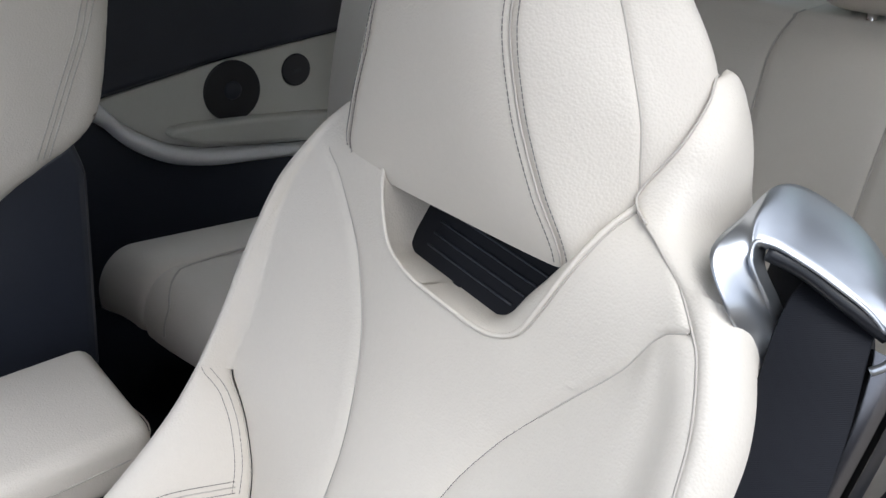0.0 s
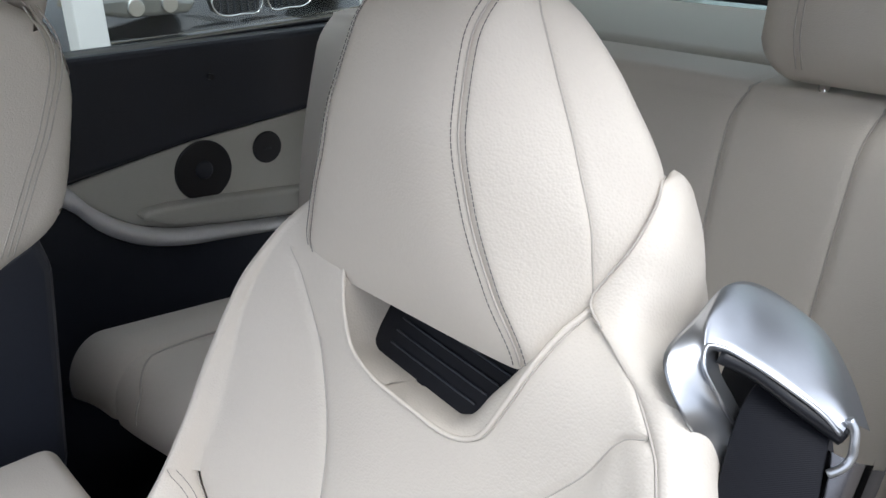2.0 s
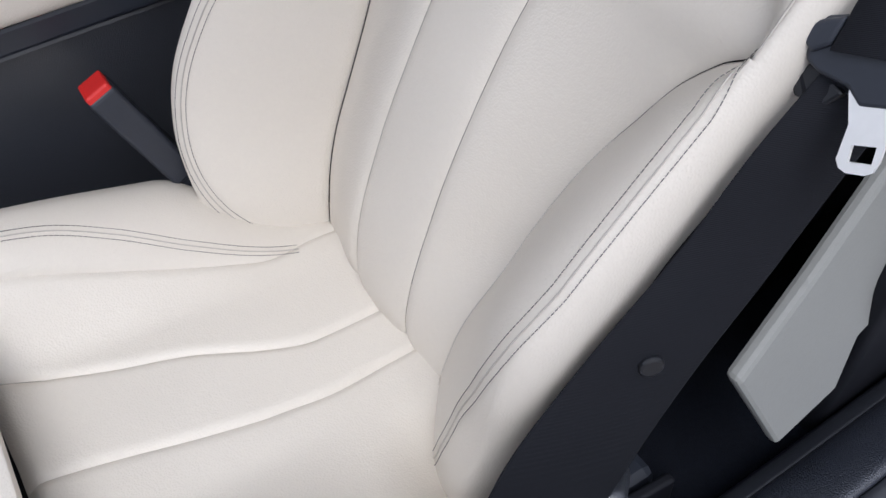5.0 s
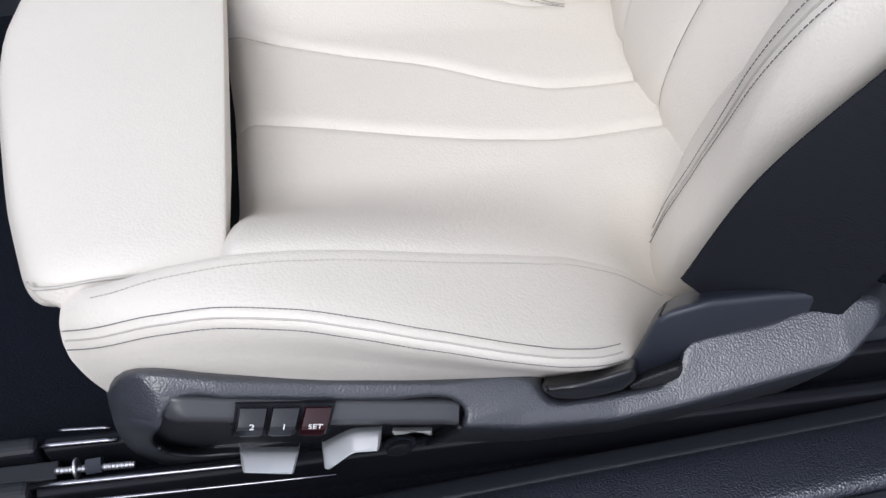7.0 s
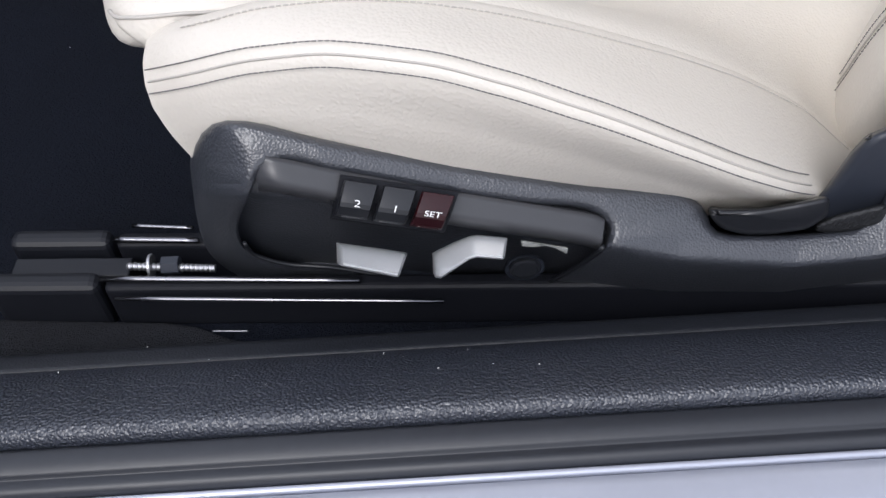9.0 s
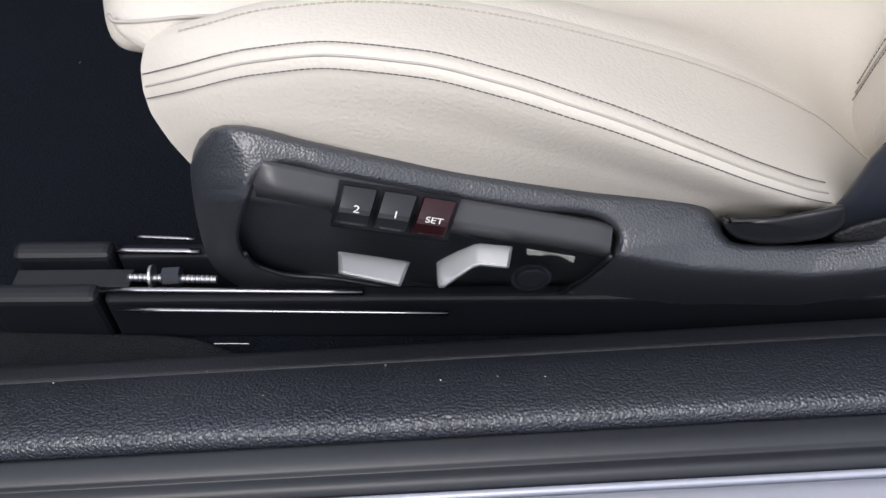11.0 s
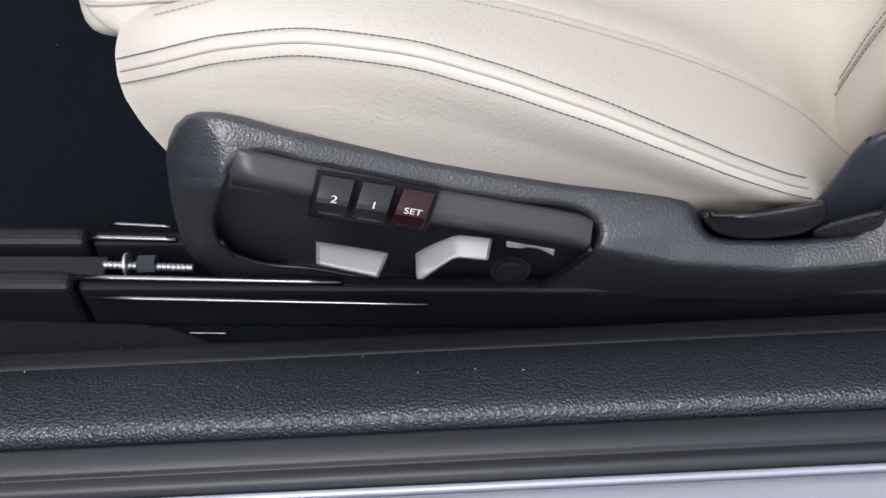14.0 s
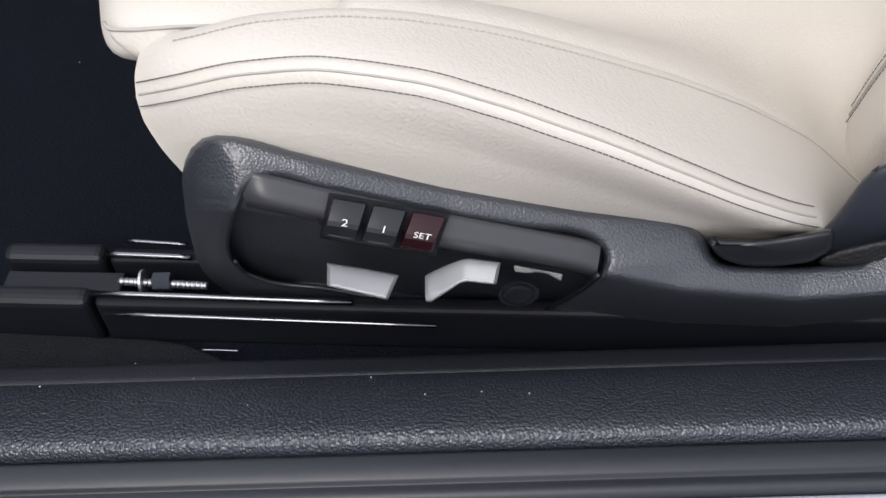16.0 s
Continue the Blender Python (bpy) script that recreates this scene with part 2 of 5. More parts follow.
def cord(name, X, r, parent, material, sides=6, label="", kind=""):
    """A thin round cord along a line of points; r may be a number or one radius per point."""
    X = np.asarray(X, float)
    R = np.zeros(len(X)) + r
    T = np.gradient(X, axis=0)
    T /= np.linalg.norm(T, axis=1, keepdims=True) + 1e-12
    up = np.array([0.0, 0.0, 1.0]) if abs(T[0, 2]) < 0.9 else np.array([1.0, 0, 0])
    rows = []
    for x, t, rad in zip(X, T, R):
        u = up - t * (up @ t)
        u /= np.linalg.norm(u) + 1e-12
        up, w = u, np.cross(t, u)
        a = np.linspace(0, 2 * np.pi, sides, endpoint=False)
        rows.append(x + rad * (np.cos(a)[:, None] * u + np.sin(a)[:, None] * w))
    V = np.array(rows)
    f = grid_faces(len(X), sides, True)
    f += [tuple(range(sides - 1, -1, -1)), tuple((len(X) - 1) * sides + i for i in range(sides))]
    return raw(name, V.reshape(-1, 3), f, material, parent, label, True, "", kind)


def smooth_line(pts, n):
    """A smooth line through a few points."""
    p = np.array(pts, float)
    d = np.r_[0, np.cumsum(np.linalg.norm(np.diff(p, axis=0), axis=1))]
    m = np.gradient(p, d, axis=0)
    t = np.linspace(0, d[-1], n)
    i = np.clip(np.searchsorted(d, t, side="right") - 1, 0, len(d) - 2)
    h = (d[i + 1] - d[i])[:, None]
    u = (t - d[i])[:, None] / h
    return ((1 + 2 * u) * (1 - u) ** 2 * p[i] + u * (1 - u) ** 2 * h * m[i]
            + u * u * (3 - 2 * u) * p[i + 1] + u * u * (u - 1) * h * m[i + 1])


def rbox(a, b, r=0.003, seg=2, m=None):
    """A box from corner a to corner b with rounded edges, turned by m about its middle."""
    bm = bmesh.new()
    bmesh.ops.create_cube(bm, size=1)
    a, b = Vector(a), Vector(b)
    c, d = (a + b) / 2, b - a
    for v in bm.verts:
        v.co = Vector((v.co.x * d.x, v.co.y * d.y, v.co.z * d.z))
    if r:
        bmesh.ops.bevel(bm, geom=bm.edges[:], offset=min(r, min(abs(k) for k in d) * 0.45), segments=seg, affect="EDGES", profile=0.5)
    if m:
        bmesh.ops.transform(bm, matrix=m, verts=bm.verts)
    bmesh.ops.translate(bm, vec=c, verts=bm.verts)
    return bm


def prism(pts, axis, lo, hi, r=0.002, seg=2):
    """A flat outline, drawn through thickness lo to hi along an axis, with rounded edges."""
    bm = bmesh.new()
    k = "xyz".index(axis)
    vs = []
    for p in pts:
        c = list(p)
        c.insert(k, lo)
        vs.append(bm.verts.new(c))
    f = bm.faces.new(vs)
    g = bmesh.ops.extrude_face_region(bm, geom=[f])
    for v in g["geom"]:
        if isinstance(v, bmesh.types.BMVert):
            v.co[k] = hi
    bmesh.ops.recalc_face_normals(bm, faces=bm.faces)
    if r:
        bmesh.ops.bevel(bm, geom=bm.edges[:], offset=r, segments=seg, affect="EDGES", profile=0.5)
    return bm


def disc(c, axis, r, depth, seg=28, bevel=0.001):
    bm = bmesh.new()
    bmesh.ops.create_cone(bm, cap_ends=True, segments=seg, radius1=r, radius2=r, depth=depth)
    if bevel:
        bmesh.ops.bevel(bm, geom=[e for e in bm.edges if len(e.link_faces) == 2 and any(len(f.verts) > 4 for f in e.link_faces)],
                        offset=bevel, segments=2, affect="EDGES", profile=0.5)
    q = Vector((0, 0, 1)).rotation_difference(Vector(axis))
    bmesh.ops.transform(bm, matrix=Matrix.Translation(c) @ q.to_matrix().to_4x4(), verts=bm.verts)
    return bm


def sweep(name, profile, xs, material, parent=None, label="", category="", kind="", smooth=True):
    """A strip along x: profile(x) gives the (y, z) points of its section."""
    V = np.array([[(x, y, z) for y, z in profile(x)] for x in xs])
    return raw(name, V.reshape(-1, 3), grid_faces(len(xs), V.shape[1]), material, parent, label, smooth, category, kind)


def lettering(name, text, size, m, parent, material):
    cu = bpy.data.curves.new(name, "FONT")
    cu.body, cu.size, cu.extrude, cu.align_x, cu.align_y = text, size, 0.0002, "CENTER", "CENTER"
    tmp = bpy.data.objects.new(name, cu)
    scene.collection.objects.link(tmp)
    me = bpy.data.meshes.new_from_object(tmp.evaluated_get(bpy.context.evaluated_depsgraph_get()))
    bpy.data.objects.remove(tmp)
    me.transform(m)
    me.name = name
    return link(name, me, material, parent)

# ---- the driver's seat ----
YC, ZJ, LEAN = 0.283, 0.110, radians(23.5)
SL, CL = math.sin(LEAN), math.cos(LEAN)


def back_at(s, w, d):
    """Backrest places: s up along the back, w across from its middle, d forward of its plane."""
    s, w, d = np.broadcast_arrays(np.asarray(s, float), np.asarray(w, float), np.asarray(d, float))
    return np.stack([s * SL - d * CL, YC + w, ZJ + s * CL + d * SL], -1)


BS = (-0.06, -0.03, 0, 0.05, 0.1, 0.15, 0.2, 0.25, 0.3, 0.35, 0.386, 0.45, 0.53, 0.587, 0.636, 0.67, 0.70, 0.712)
ridge = pchip(BS, (0.152, 0.16, 0.17, 0.182, 0.19, 0.195, 0.199, 0.2015, 0.202, 0.203, 0.205, 0.207, 0.201, 0.183, 0.149, 0.116, 0.078, 0.054))
crest = pchip(BS, (0.03, 0.058, 0.08, 0.108, 0.122, 0.126, 0.122, 0.112, 0.096, 0.078, 0.066, 0.057, 0.054, 0.05, 0.033, -0.012, -0.06, -0.11))
middle = pchip(BS, (-0.02, -0.005, 0.005, 0.03, 0.04, 0.044, 0.046, 0.045, 0.042, 0.038, 0.036, 0.034, 0.041, 0.048, 0.033, -0.012, -0.06, -0.11))
valley = pchip(BS, (-0.02, -0.005, 0.0, 0.012, 0.018, 0.02, 0.02, 0.02, 0.022, 0.03, 0.04, 0.043, 0.046, 0.048, 0.033, -0.012, -0.06, -0.11))
inner = pchip((-0.06, 0, 0.1, 0.15, 0.2, 0.25, 0.28, 0.31, 0.34, 0.365, 0.386, 0.45, 0.53, 0.6, 0.712), (0.086, 0.086, 0.091, 0.098, 0.106, 0.117, 0.127, 0.14, 0.155, 0.175, 0.197, 0.17, 0.17, 0.15, 0.08))
inner_far = pchip((-0.06, 0, 0.1, 0.2, 0.27, 0.31, 0.34, 0.365, 0.386, 0.45), (0.13, 0.132, 0.132, 0.133, 0.136, 0.142, 0.154, 0.169, 0.1825, 0.17))
flute = pchip((-0.06, 0.16, 0.29, 0.383, 0.4284, 0.4664, 0.5209, 0.5514, 0.5777, 0.586, 0.712), (0.036, 0.036, 0.038, 0.0473, 0.0612, 0.0812, 0.1233, 0.1486, 0.1646, 0.178, 0.05))
# the passenger's side of the backrest is slimmer, to fit the camera's view
ridge_far = pchip(BS, (0.16, 0.168, 0.178, 0.186, 0.192, 0.195, 0.193, 0.188, 0.184, 0.186, 0.1885, 0.187, 0.170, 0.147, 0.118, 0.095, 0.07, 0.05))
flute_far = pchip((-0.06, 0.06, 0.15, 0.306, 0.386, 0.4435, 0.4786, 0.51, 0.54, 0.572, 0.586, 0.712), (0.046, 0.046, 0.045, 0.040, 0.039, 0.0475, 0.057, 0.074, 0.096, 0.117, 0.132, 0.045))
seam_far = pchip((0.386, 0.45, 0.53, 0.575, 0.587, 0.61, 0.636, 0.67, 0.712), (0.1835, 0.184, 0.167, 0.150, 0.140, 0.126, 0.108, 0.09, 0.044))
mainseam = pchip((0.386, 0.45, 0.53, 0.575, 0.587, 0.61, 0.636, 0.67, 0.712), (0.204, 0.206, 0.200, 0.186, 0.177, 0.154, 0.124, 0.1, 0.048))
notch = pchip((0.527, 0.5285, 0.532, 0.540, 0.553, 0.587, 0.612, 0.636, 0.67, 0.712), (0.0, 0.05, 0.069, 0.081, 0.0887, 0.1034, 0.1126, 0.122, 0.096, 0.044))
notch_far = pchip((0.527, 0.5285, 0.532, 0.538, 0.552, 0.585, 0.612, 0.636, 0.67, 0.712), (0.0, 0.014, 0.031, 0.0435, 0.0515, 0.0615, 0.068, 0.09, 0.08, 0.04))
creased = pchip((0.3, 0.386, 0.46, 0.712), (1.0, 0.75, 0.0, 0.0))


def ease(t):
    t = np.clip(t, 0, 1)
    return t * t * (3 - 2 * t)


def skew(w, s):
    """The mouth's lower edge climbs towards the passenger's side."""
    return 0.085 * np.clip(w + 0.052, 0, 0.13) * np.exp(-((s - 0.5275) / 0.04) ** 2)


def BACK(q, s):
    q, s = np.broadcast_arrays(np.asarray(q, float), np.asarray(s, float))
    r, dr, c, v, w2, fl = np.where(q > 0, ridge_far(s), ridge(s)), crest(s), middle(s), valley(s), np.where(q > 0, inner_far(s), inner(s)), np.where(q > 0, flute_far(s), flute(s))
    dr = dr * np.where(q > 0, 1 + 0.14 * ease((0.36 - s) / 0.1), 1 - 0.28 * ease((0.22 - s) / 0.15))
    v = v + np.where(q > 0, 0.0, 0.012 * ease((0.18 - s) / 0.1))
    w = np.minimum(np.abs(q), 1) * r
    w2 = np.minimum(w2, r - 0.004)
    fl = np.minimum(fl, w2 - 0.01)
    k = creased(s)
    t = np.clip((w - w2) / (r - w2), 0, 1)
    d = c + (v - c) * ease((w - fl) / (w2 - fl)) + (dr - v) * (k * np.sin(t * np.pi / 2) + (1 - k) * ease(t))
    d = d + 0.004 * (1 - np.clip(w / fl, 0, 1) ** 2)
    w = w * (1 - (q > 0) * (0.02 * ease((0.36 - s) / 0.14) + 0.13 * ease((0.13 - s) / 0.14)))
    lift = skew(w * np.sign(q), s)
    u = ease((s - 0.42) / 0.12)
    n = np.abs(q)
    a = np.clip(n - 1, 0, 1) * np.pi / 2
    far, out = np.clip(n - 2, 0, 1), np.clip(n - 3, 0, 1)
    less = np.where(q < 0, -0.8 * ease((0.28 - s) / 0.14), 0.0)
    w_low = 0.016 * np.sin(a) - 0.004 * far - 0.016 * out
    d_low = -0.03 * (1 - np.cos(a)) - 0.035 * far * (1 - less) - 0.10 * out
    a = np.clip(n - 1, 0, 2) * 1.4
    w_top = 0.018 * np.sin(a) - 0.065 * out
    d_top = -0.024 * (1 - np.cos(a)) - 0.015 * out
    w = w + w_low + (w_top - w_low) * u
    d = d + d_low + (d_top - d_low) * u
    s = s - (0.016 * ease((n - 1) / 1.4) + 0.012 * far) * ease((s - 0.54) / 0.17)
    return back_at(s + lift, w * np.sign(q), d)


def over(f, g=ridge):
    return lambda s: f(s) / g(s)


def neg(f):
    return lambda s: -f(s)


seat = thing("driver_seat", "ivory leather sport seat with black side trim", "car seat")
shared = []


def bp(name, q0, q1, s0, s1, nq, ns, dips, material=LEATHER, label="", wide=0.007):
    ob = panel(name, BACK, q0, q1, s0, s1, nq, ns, seat, material, dips, wide, 1, label)
    shared.append(ob)
    return ob


SOFT, SEAM = 0.0024, 0.0018
bp("backrest_centre", over(neg(flute)), over(flute_far, ridge_far), -0.05, 0.5275, 40, 90, (SOFT, SOFT, 0, 0), wide=0.013)
for sg in (-1, 1):
    g, fl, nt, ms, inn, edge = (ridge_far, flute_far, notch_far, seam_far, inner_far, 0.0) if sg > 0 else (ridge, flute, notch, mainseam, inner, SEAM)

    def side(a, b, sg=sg):
        return (a, b) if sg > 0 else (neg(b), neg(a))

    def dp(a, b, c=0, d=0, sg=sg):
        return (a, b, c, d) if sg > 0 else (b, a, c, d)
    bp("backrest_neck", *side(over(nt, g), over(fl, g)), 0.5275, 0.586, 24, 22, dp(0.0016, SOFT))
    bp("backrest_neck", *side(over(nt, g), over(ms, g)), 0.586, 0.634, 24, 22, dp(0.0016, edge))
    bp("backrest_flute", *side(over(fl, g), over(inn, g)), -0.05, 0.386, 24, 80, dp(SOFT, SEAM), wide=0.013)
    bp("backrest_flute", *side(over(fl, g), over(ms, g)), 0.386, 0.586, 24, 50, dp(SOFT, edge), wide=0.013)
    bp("backrest_bolster", *side(over(inn, g), const(1.0)), -0.055, 0.386, 30, 80, dp(SEAM, 0))
    bp("backrest_bolster_side", *side(const(1.0), const(2.9)), -0.055, 0.386, 40, 80, dp(0, 0.002))
    bp("backrest_wing", *side(over(ms, g), const(2.9)), 0.386, 0.712 if sg > 0 else 0.603, 54, 90, dp(edge, 0.002))
    panel("side_cover", BACK, *side(const(2.9), const(4.0)), -0.055, 0.60, 10, 60, seat, FABRIC, dp(0.003, 0), 0.007, 1, "black ribbed side fabric")

# the shoulder that wraps round the headrest's side on the door side
first = [BACK(-q, 0.60) for q in (mainseam(0.60) / ridge(0.60), 1.3, 2.0, 2.9)]
WROWS = [[tuple(p) for p in first]] + [[tuple(back_at(*c)) for c in row] for row in (
    ((0.618, -0.1415, 0.0455), (0.616, -0.157, 0.038), (0.611, -0.163, 0.012), (0.595, -0.158, -0.02)),
    ((0.634, -0.1195, 0.040), (0.632, -0.139, 0.036), (0.626, -0.151, 0.008), (0.605, -0.15, -0.035)),
    ((0.6486, -0.1245, 0.0385), (0.649, -0.139, 0.031), (0.643, -0.1495, -0.002), (0.62, -0.145, -0.042)),
    ((0.6644, -0.131, 0.0365), (0.6655, -0.1425, 0.026), (0.660, -0.147, -0.006), (0.64, -0.138, -0.047)),
    ((0.6788, -0.1325, 0.032), (0.681, -0.1415, 0.020), (0.678, -0.1405, -0.010), (0.66, -0.128, -0.047)),
    ((0.692, -0.1315, 0.0275), (0.695, -0.1370, 0.0155), (0.694, -0.1315, -0.010), (0.68, -0.115, -0.045)),
    ((0.700, -0.1285, 0.0245), (0.7045, -0.1295, 0.013), (0.7055, -0.122, -0.008), (0.695, -0.105, -0.04)),
    ((0.7035, -0.1215, 0.012), (0.7075, -0.121, 0.006), (0.7075, -0.115, -0.006), (0.70, -0.1, -0.03)))]
W = np.array(WROWS)
A = np.stack([smooth_line(W[:, k], 60) for k in range(4)], 1)
WING = np.array([smooth_line(r, 40) for r in A])
du = np.r_["1,2", np.zeros((60, 1)), np.cumsum(np.linalg.norm(np.diff(WING, axis=1), axis=2), axis=1)]
WING = WING - normals(WING)[..., :] * (-0.0016 * np.clip(1 - du / 0.006, 0, 1) ** 2)[..., None]
raw("backrest_shoulder", WING.reshape(-1, 3), grid_faces(60, 40), LEATHER, seat)
cord("shoulder_seam", A[16:, 0] + np.array([-0.0004, 0.0, 0.0]), 0.0008, seat, PIPING_AND_SEAM_SHADE, 5)

# the seat's rear shell
X = BACK(np.linspace(-4, 4, 41)[None, :], np.linspace(-0.05, 0.70, 30)[:, None])
e0, e1 = X[:, 0], X[:, -1]
V = e0[:, None] + (e1 - e0)[:, None] * np.linspace(0, 1, 15)[None, :, None]
V[..., 0] += (0.02 * np.sin(np.linspace(0, np.pi, 15)))[None, :]
shared.append(raw("back_shell", V.reshape(-1, 3), grid_faces(30, 15), SMOOTH, seat, "black plastic rear shell"))


def curve_on(P, qs, n, out=1, lift=0.0004):
    """A smooth curve over a surface through a few (w, s) places."""
    L = smooth_line([(w, s, 0) for w, s in qs], n)
    q, s, e = L[:, 0] / np.where(L[:, 0] > 0, ridge_far(L[:, 1]), ridge(L[:, 1])), L[:, 1], 1e-3
    A, B = P(q + e, s) - P(q - e, s), P(q, s + e) - P(q, s - e)
    N = np.cross(B, A) * out
    N /= np.linalg.norm(N, axis=1, keepdims=True) + 1e-12
    return P(q, s) + N * lift, N


def triple(name, X, N, parent, gap=0.0046, pitch=0.0034, mid=0.0006):
    """A seam with a row of stitches on either side."""
    cord(name + "_seam", X - N * mid * 0.6, mid, parent, PIPING_AND_SEAM_SHADE, 5)
    stitches(name + "_stitching", X + N * 0.0001, N, parent, gap, pitch)
    stitches(name + "_stitching", X + N * 0.0001, N, parent, -gap, pitch)


OUT = [(-0.2, 0.384), (-0.204, 0.346), (-0.205, 0.3), (-0.2015, 0.25), (-0.193, 0.2), (-0.179, 0.15), (-0.1605, 0.1), (-0.15, 0.05), (-0.14, 0.015), (-0.126, -0.02)]
triple("bolster", *curve_on(BACK, OUT, 160, 1, 0.0008), seat, 0.0056)
INB = [(0.144, 0.301), (0.158, 0.288), (0.174, 0.25), (0.184, 0.18), (0.183, 0.11), (0.174, 0.055), (0.158, 0.02), (0.14, 0.0)]
triple("bolster", *curve_on(BACK, INB, 160, 1, 0.0008), seat, 0.0048)
for f, a, b in ((over(inner_far, ridge_far), 0.0, 0.384), (over(neg(inner)), -0.03, 0.384)):
    X, N = on_surface(BACK, f, a, b, 120)
    cord("inner_seam", X - N * 0.0016, 0.0008, seat, PIPING_AND_SEAM_SHADE, 5)
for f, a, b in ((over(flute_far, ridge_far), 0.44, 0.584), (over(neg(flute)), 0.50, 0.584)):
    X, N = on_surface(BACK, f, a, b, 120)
    cord("flute_seam", X - N * 0.0024, 0.0006, seat, PIPING_AND_SEAM_SHADE, 5)
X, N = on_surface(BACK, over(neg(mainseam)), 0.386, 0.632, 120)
cord("wing_seam", X - N * 0.0016, 0.0008, seat, PIPING_AND_SEAM_SHADE, 5)


def mouth_rim(off, lift):
    """The rolled edge round the headrest's mouth, from the door side round the bottom to the passenger's side."""
    a = [BACK(-(notch(t) + off) / ridge(t), t) for t in np.linspace(0.632, 0.531, 14)]
    b = [BACK(w / (ridge(0.527) if w < 0 else ridge_far(0.527)), 0.5275 - off * 0.8) for w in np.linspace(-0.044, 0.008, 6)]
    c = [BACK((notch_far(t) + off) / ridge_far(t), t) for t in np.linspace(0.531, 0.612, 12)]
    return smooth_line([tuple(p + np.array([-CL, 0, SL]) * lift) for p in a + b + c], 170)


cord("mouth_welt", mouth_rim(-0.001, 0.0), 0.0017, seat, LEATHER, 8)
cord("mouth_seam", mouth_rim(0.0012, -0.0006), 0.0007, seat, PIPING_AND_SEAM_SHADE, 5)
stitches("flute_stitching", *on_surface(BACK, over(lambda s: -inner(s) - 0.004), 0.0, 0.33, 100, 1, 0.0006), seat, 0, 0.003, PIPING_AND_SEAM_SHADE)
X, N = on_surface(BACK, over(lambda s: inner_far(s) + 0.0045, ridge_far), 0.295, 0.384, 60, 1, 0.0004)
stitches("apex_stitching", X, N, seat, 0, 0.0042)
stitches("apex_stitching", X, N, seat, -0.006, 0.0042)

# the mouth under the headrest: ivory lip and black guide plate with ribs
plate = pchip((0.527, 0.530, 0.539, 0.558, 0.578, 0.62, 0.712), (0.0, 0.036, 0.0528, 0.064, 0.078, 0.1, 0.11))
plate_far = pchip((0.527, 0.530, 0.537, 0.552, 0.577, 0.62, 0.712), (0.0, 0.046, 0.06, 0.062, 0.062, 0.062, 0.062))


def LIP(q, s):
    """The soft leather lip: q 0 at the padded edge, 1 down at the guide plate."""
    q, s = np.broadcast_arrays(np.asarray(q, float), np.asarray(s, float))
    t, sg = np.clip(np.abs(q), 0, 1) * np.pi / 2, np.sign(q)
    w1 = np.where(q > 0, notch_far(s), notch(s))
    edge = BACK(sg * (w1 + 0.001) / np.where(q > 0, ridge_far(s), ridge(s)), s) - (back_at(0, 0, 0.0016) - back_at(0, 0, 0))
    s0 = np.maximum(s, 0.532)
    wl = sg * np.where(q > 0, plate_far(s) - 0.004, np.minimum(plate(s) - 0.004, w1))
    low = back_at(s0 + skew(wl, s0), wl, 0.008 - (s0 - 0.53) * 0.3)
    across, down = np.sin(t)[..., None], (1 - np.cos(t))[..., None]
    deep = np.array([-CL, 0, SL])
    drop = ((low - edge) @ deep)[..., None] * deep
    X = edge + ((low - edge) - drop) * across + drop * down
    return X


for sg in (-1, 1):
    a, b = (const(0.001), const(1.0)) if sg > 0 else (const(-1.0), const(-0.001))
    shared.append(panel("mouth_lip", LIP, a, b, 0.5275, 0.70, 14, 70, seat, LEATHER, (0, 0, 0, 0), 0.007, -1))
def LOW_LIP(q, s):
    q, s = np.broadcast_arrays(np.asarray(q, float), np.asarray(s, float))
    w = -0.0105 + 0.0415 * q
    edge = BACK(w / np.where(w > 0, ridge_far(0.5268), ridge(0.5268)), 0.5268 + 0 * s) - (back_at(0, 0, 0.0006) - back_at(0, 0, 0))
    low = back_at(0.5325 + skew(w, 0.5325), w, 0.006)
    return edge + (low - edge) * s[..., None]


shared.append(panel("mouth_lip", LOW_LIP, const(-1.0), const(1.0), 0.0, 1.0, 20, 10, seat, LEATHER))
GW = ((-0.036, 0.5302), (-0.027, 0.5285), (0.011, 0.5302), (0.0312, 0.5318), (0.05, 0.5348), (0.0582, 0.538), (0.0628, 0.544), (0.0637, 0.5527), (0.066, 0.573), (0.066, 0.62), (-0.1, 0.62), (-0.0777, 0.578), (-0.0639, 0.558), (-0.0528, 0.539), (-0.0445, 0.5335))
bm = bmesh.new()
vs = [bm.verts.new(back_at(s, w, 0.0175 - (s - 0.53) * 0.3)) for w, s in GW]
f = bm.faces.new(vs)
g = bmesh.ops.extrude_face_region(bm, geom=[f])
off = Vector(back_at(0, 0, -0.012) - back_at(0, 0, 0))
for v in g["geom"]:
    if isinstance(v, bmesh.types.BMVert):
        v.co += off
bmesh.ops.recalc_face_normals(bm, faces=bm.faces)
bmesh.ops.bevel(bm, geom=bm.edges[:], offset=0.0025, segments=2, affect="EDGES", profile=0.5)
bed = part("lip_bed", prism([(-0.11, 0.515), (0.11, 0.515), (0.115, 0.64), (-0.115, 0.64)], "z", 0.0, 0.002, 0.0, 1), LEATHER, seat)
for v in bed.data.vertices:
    v.co = Vector(back_at(v.co.y, v.co.x, 0.0065 - (v.co.y - 0.53) * 0.3 + v.co.z))
guide = part("headrest_guide", bm, DULL, seat, "black plastic headrest guide")
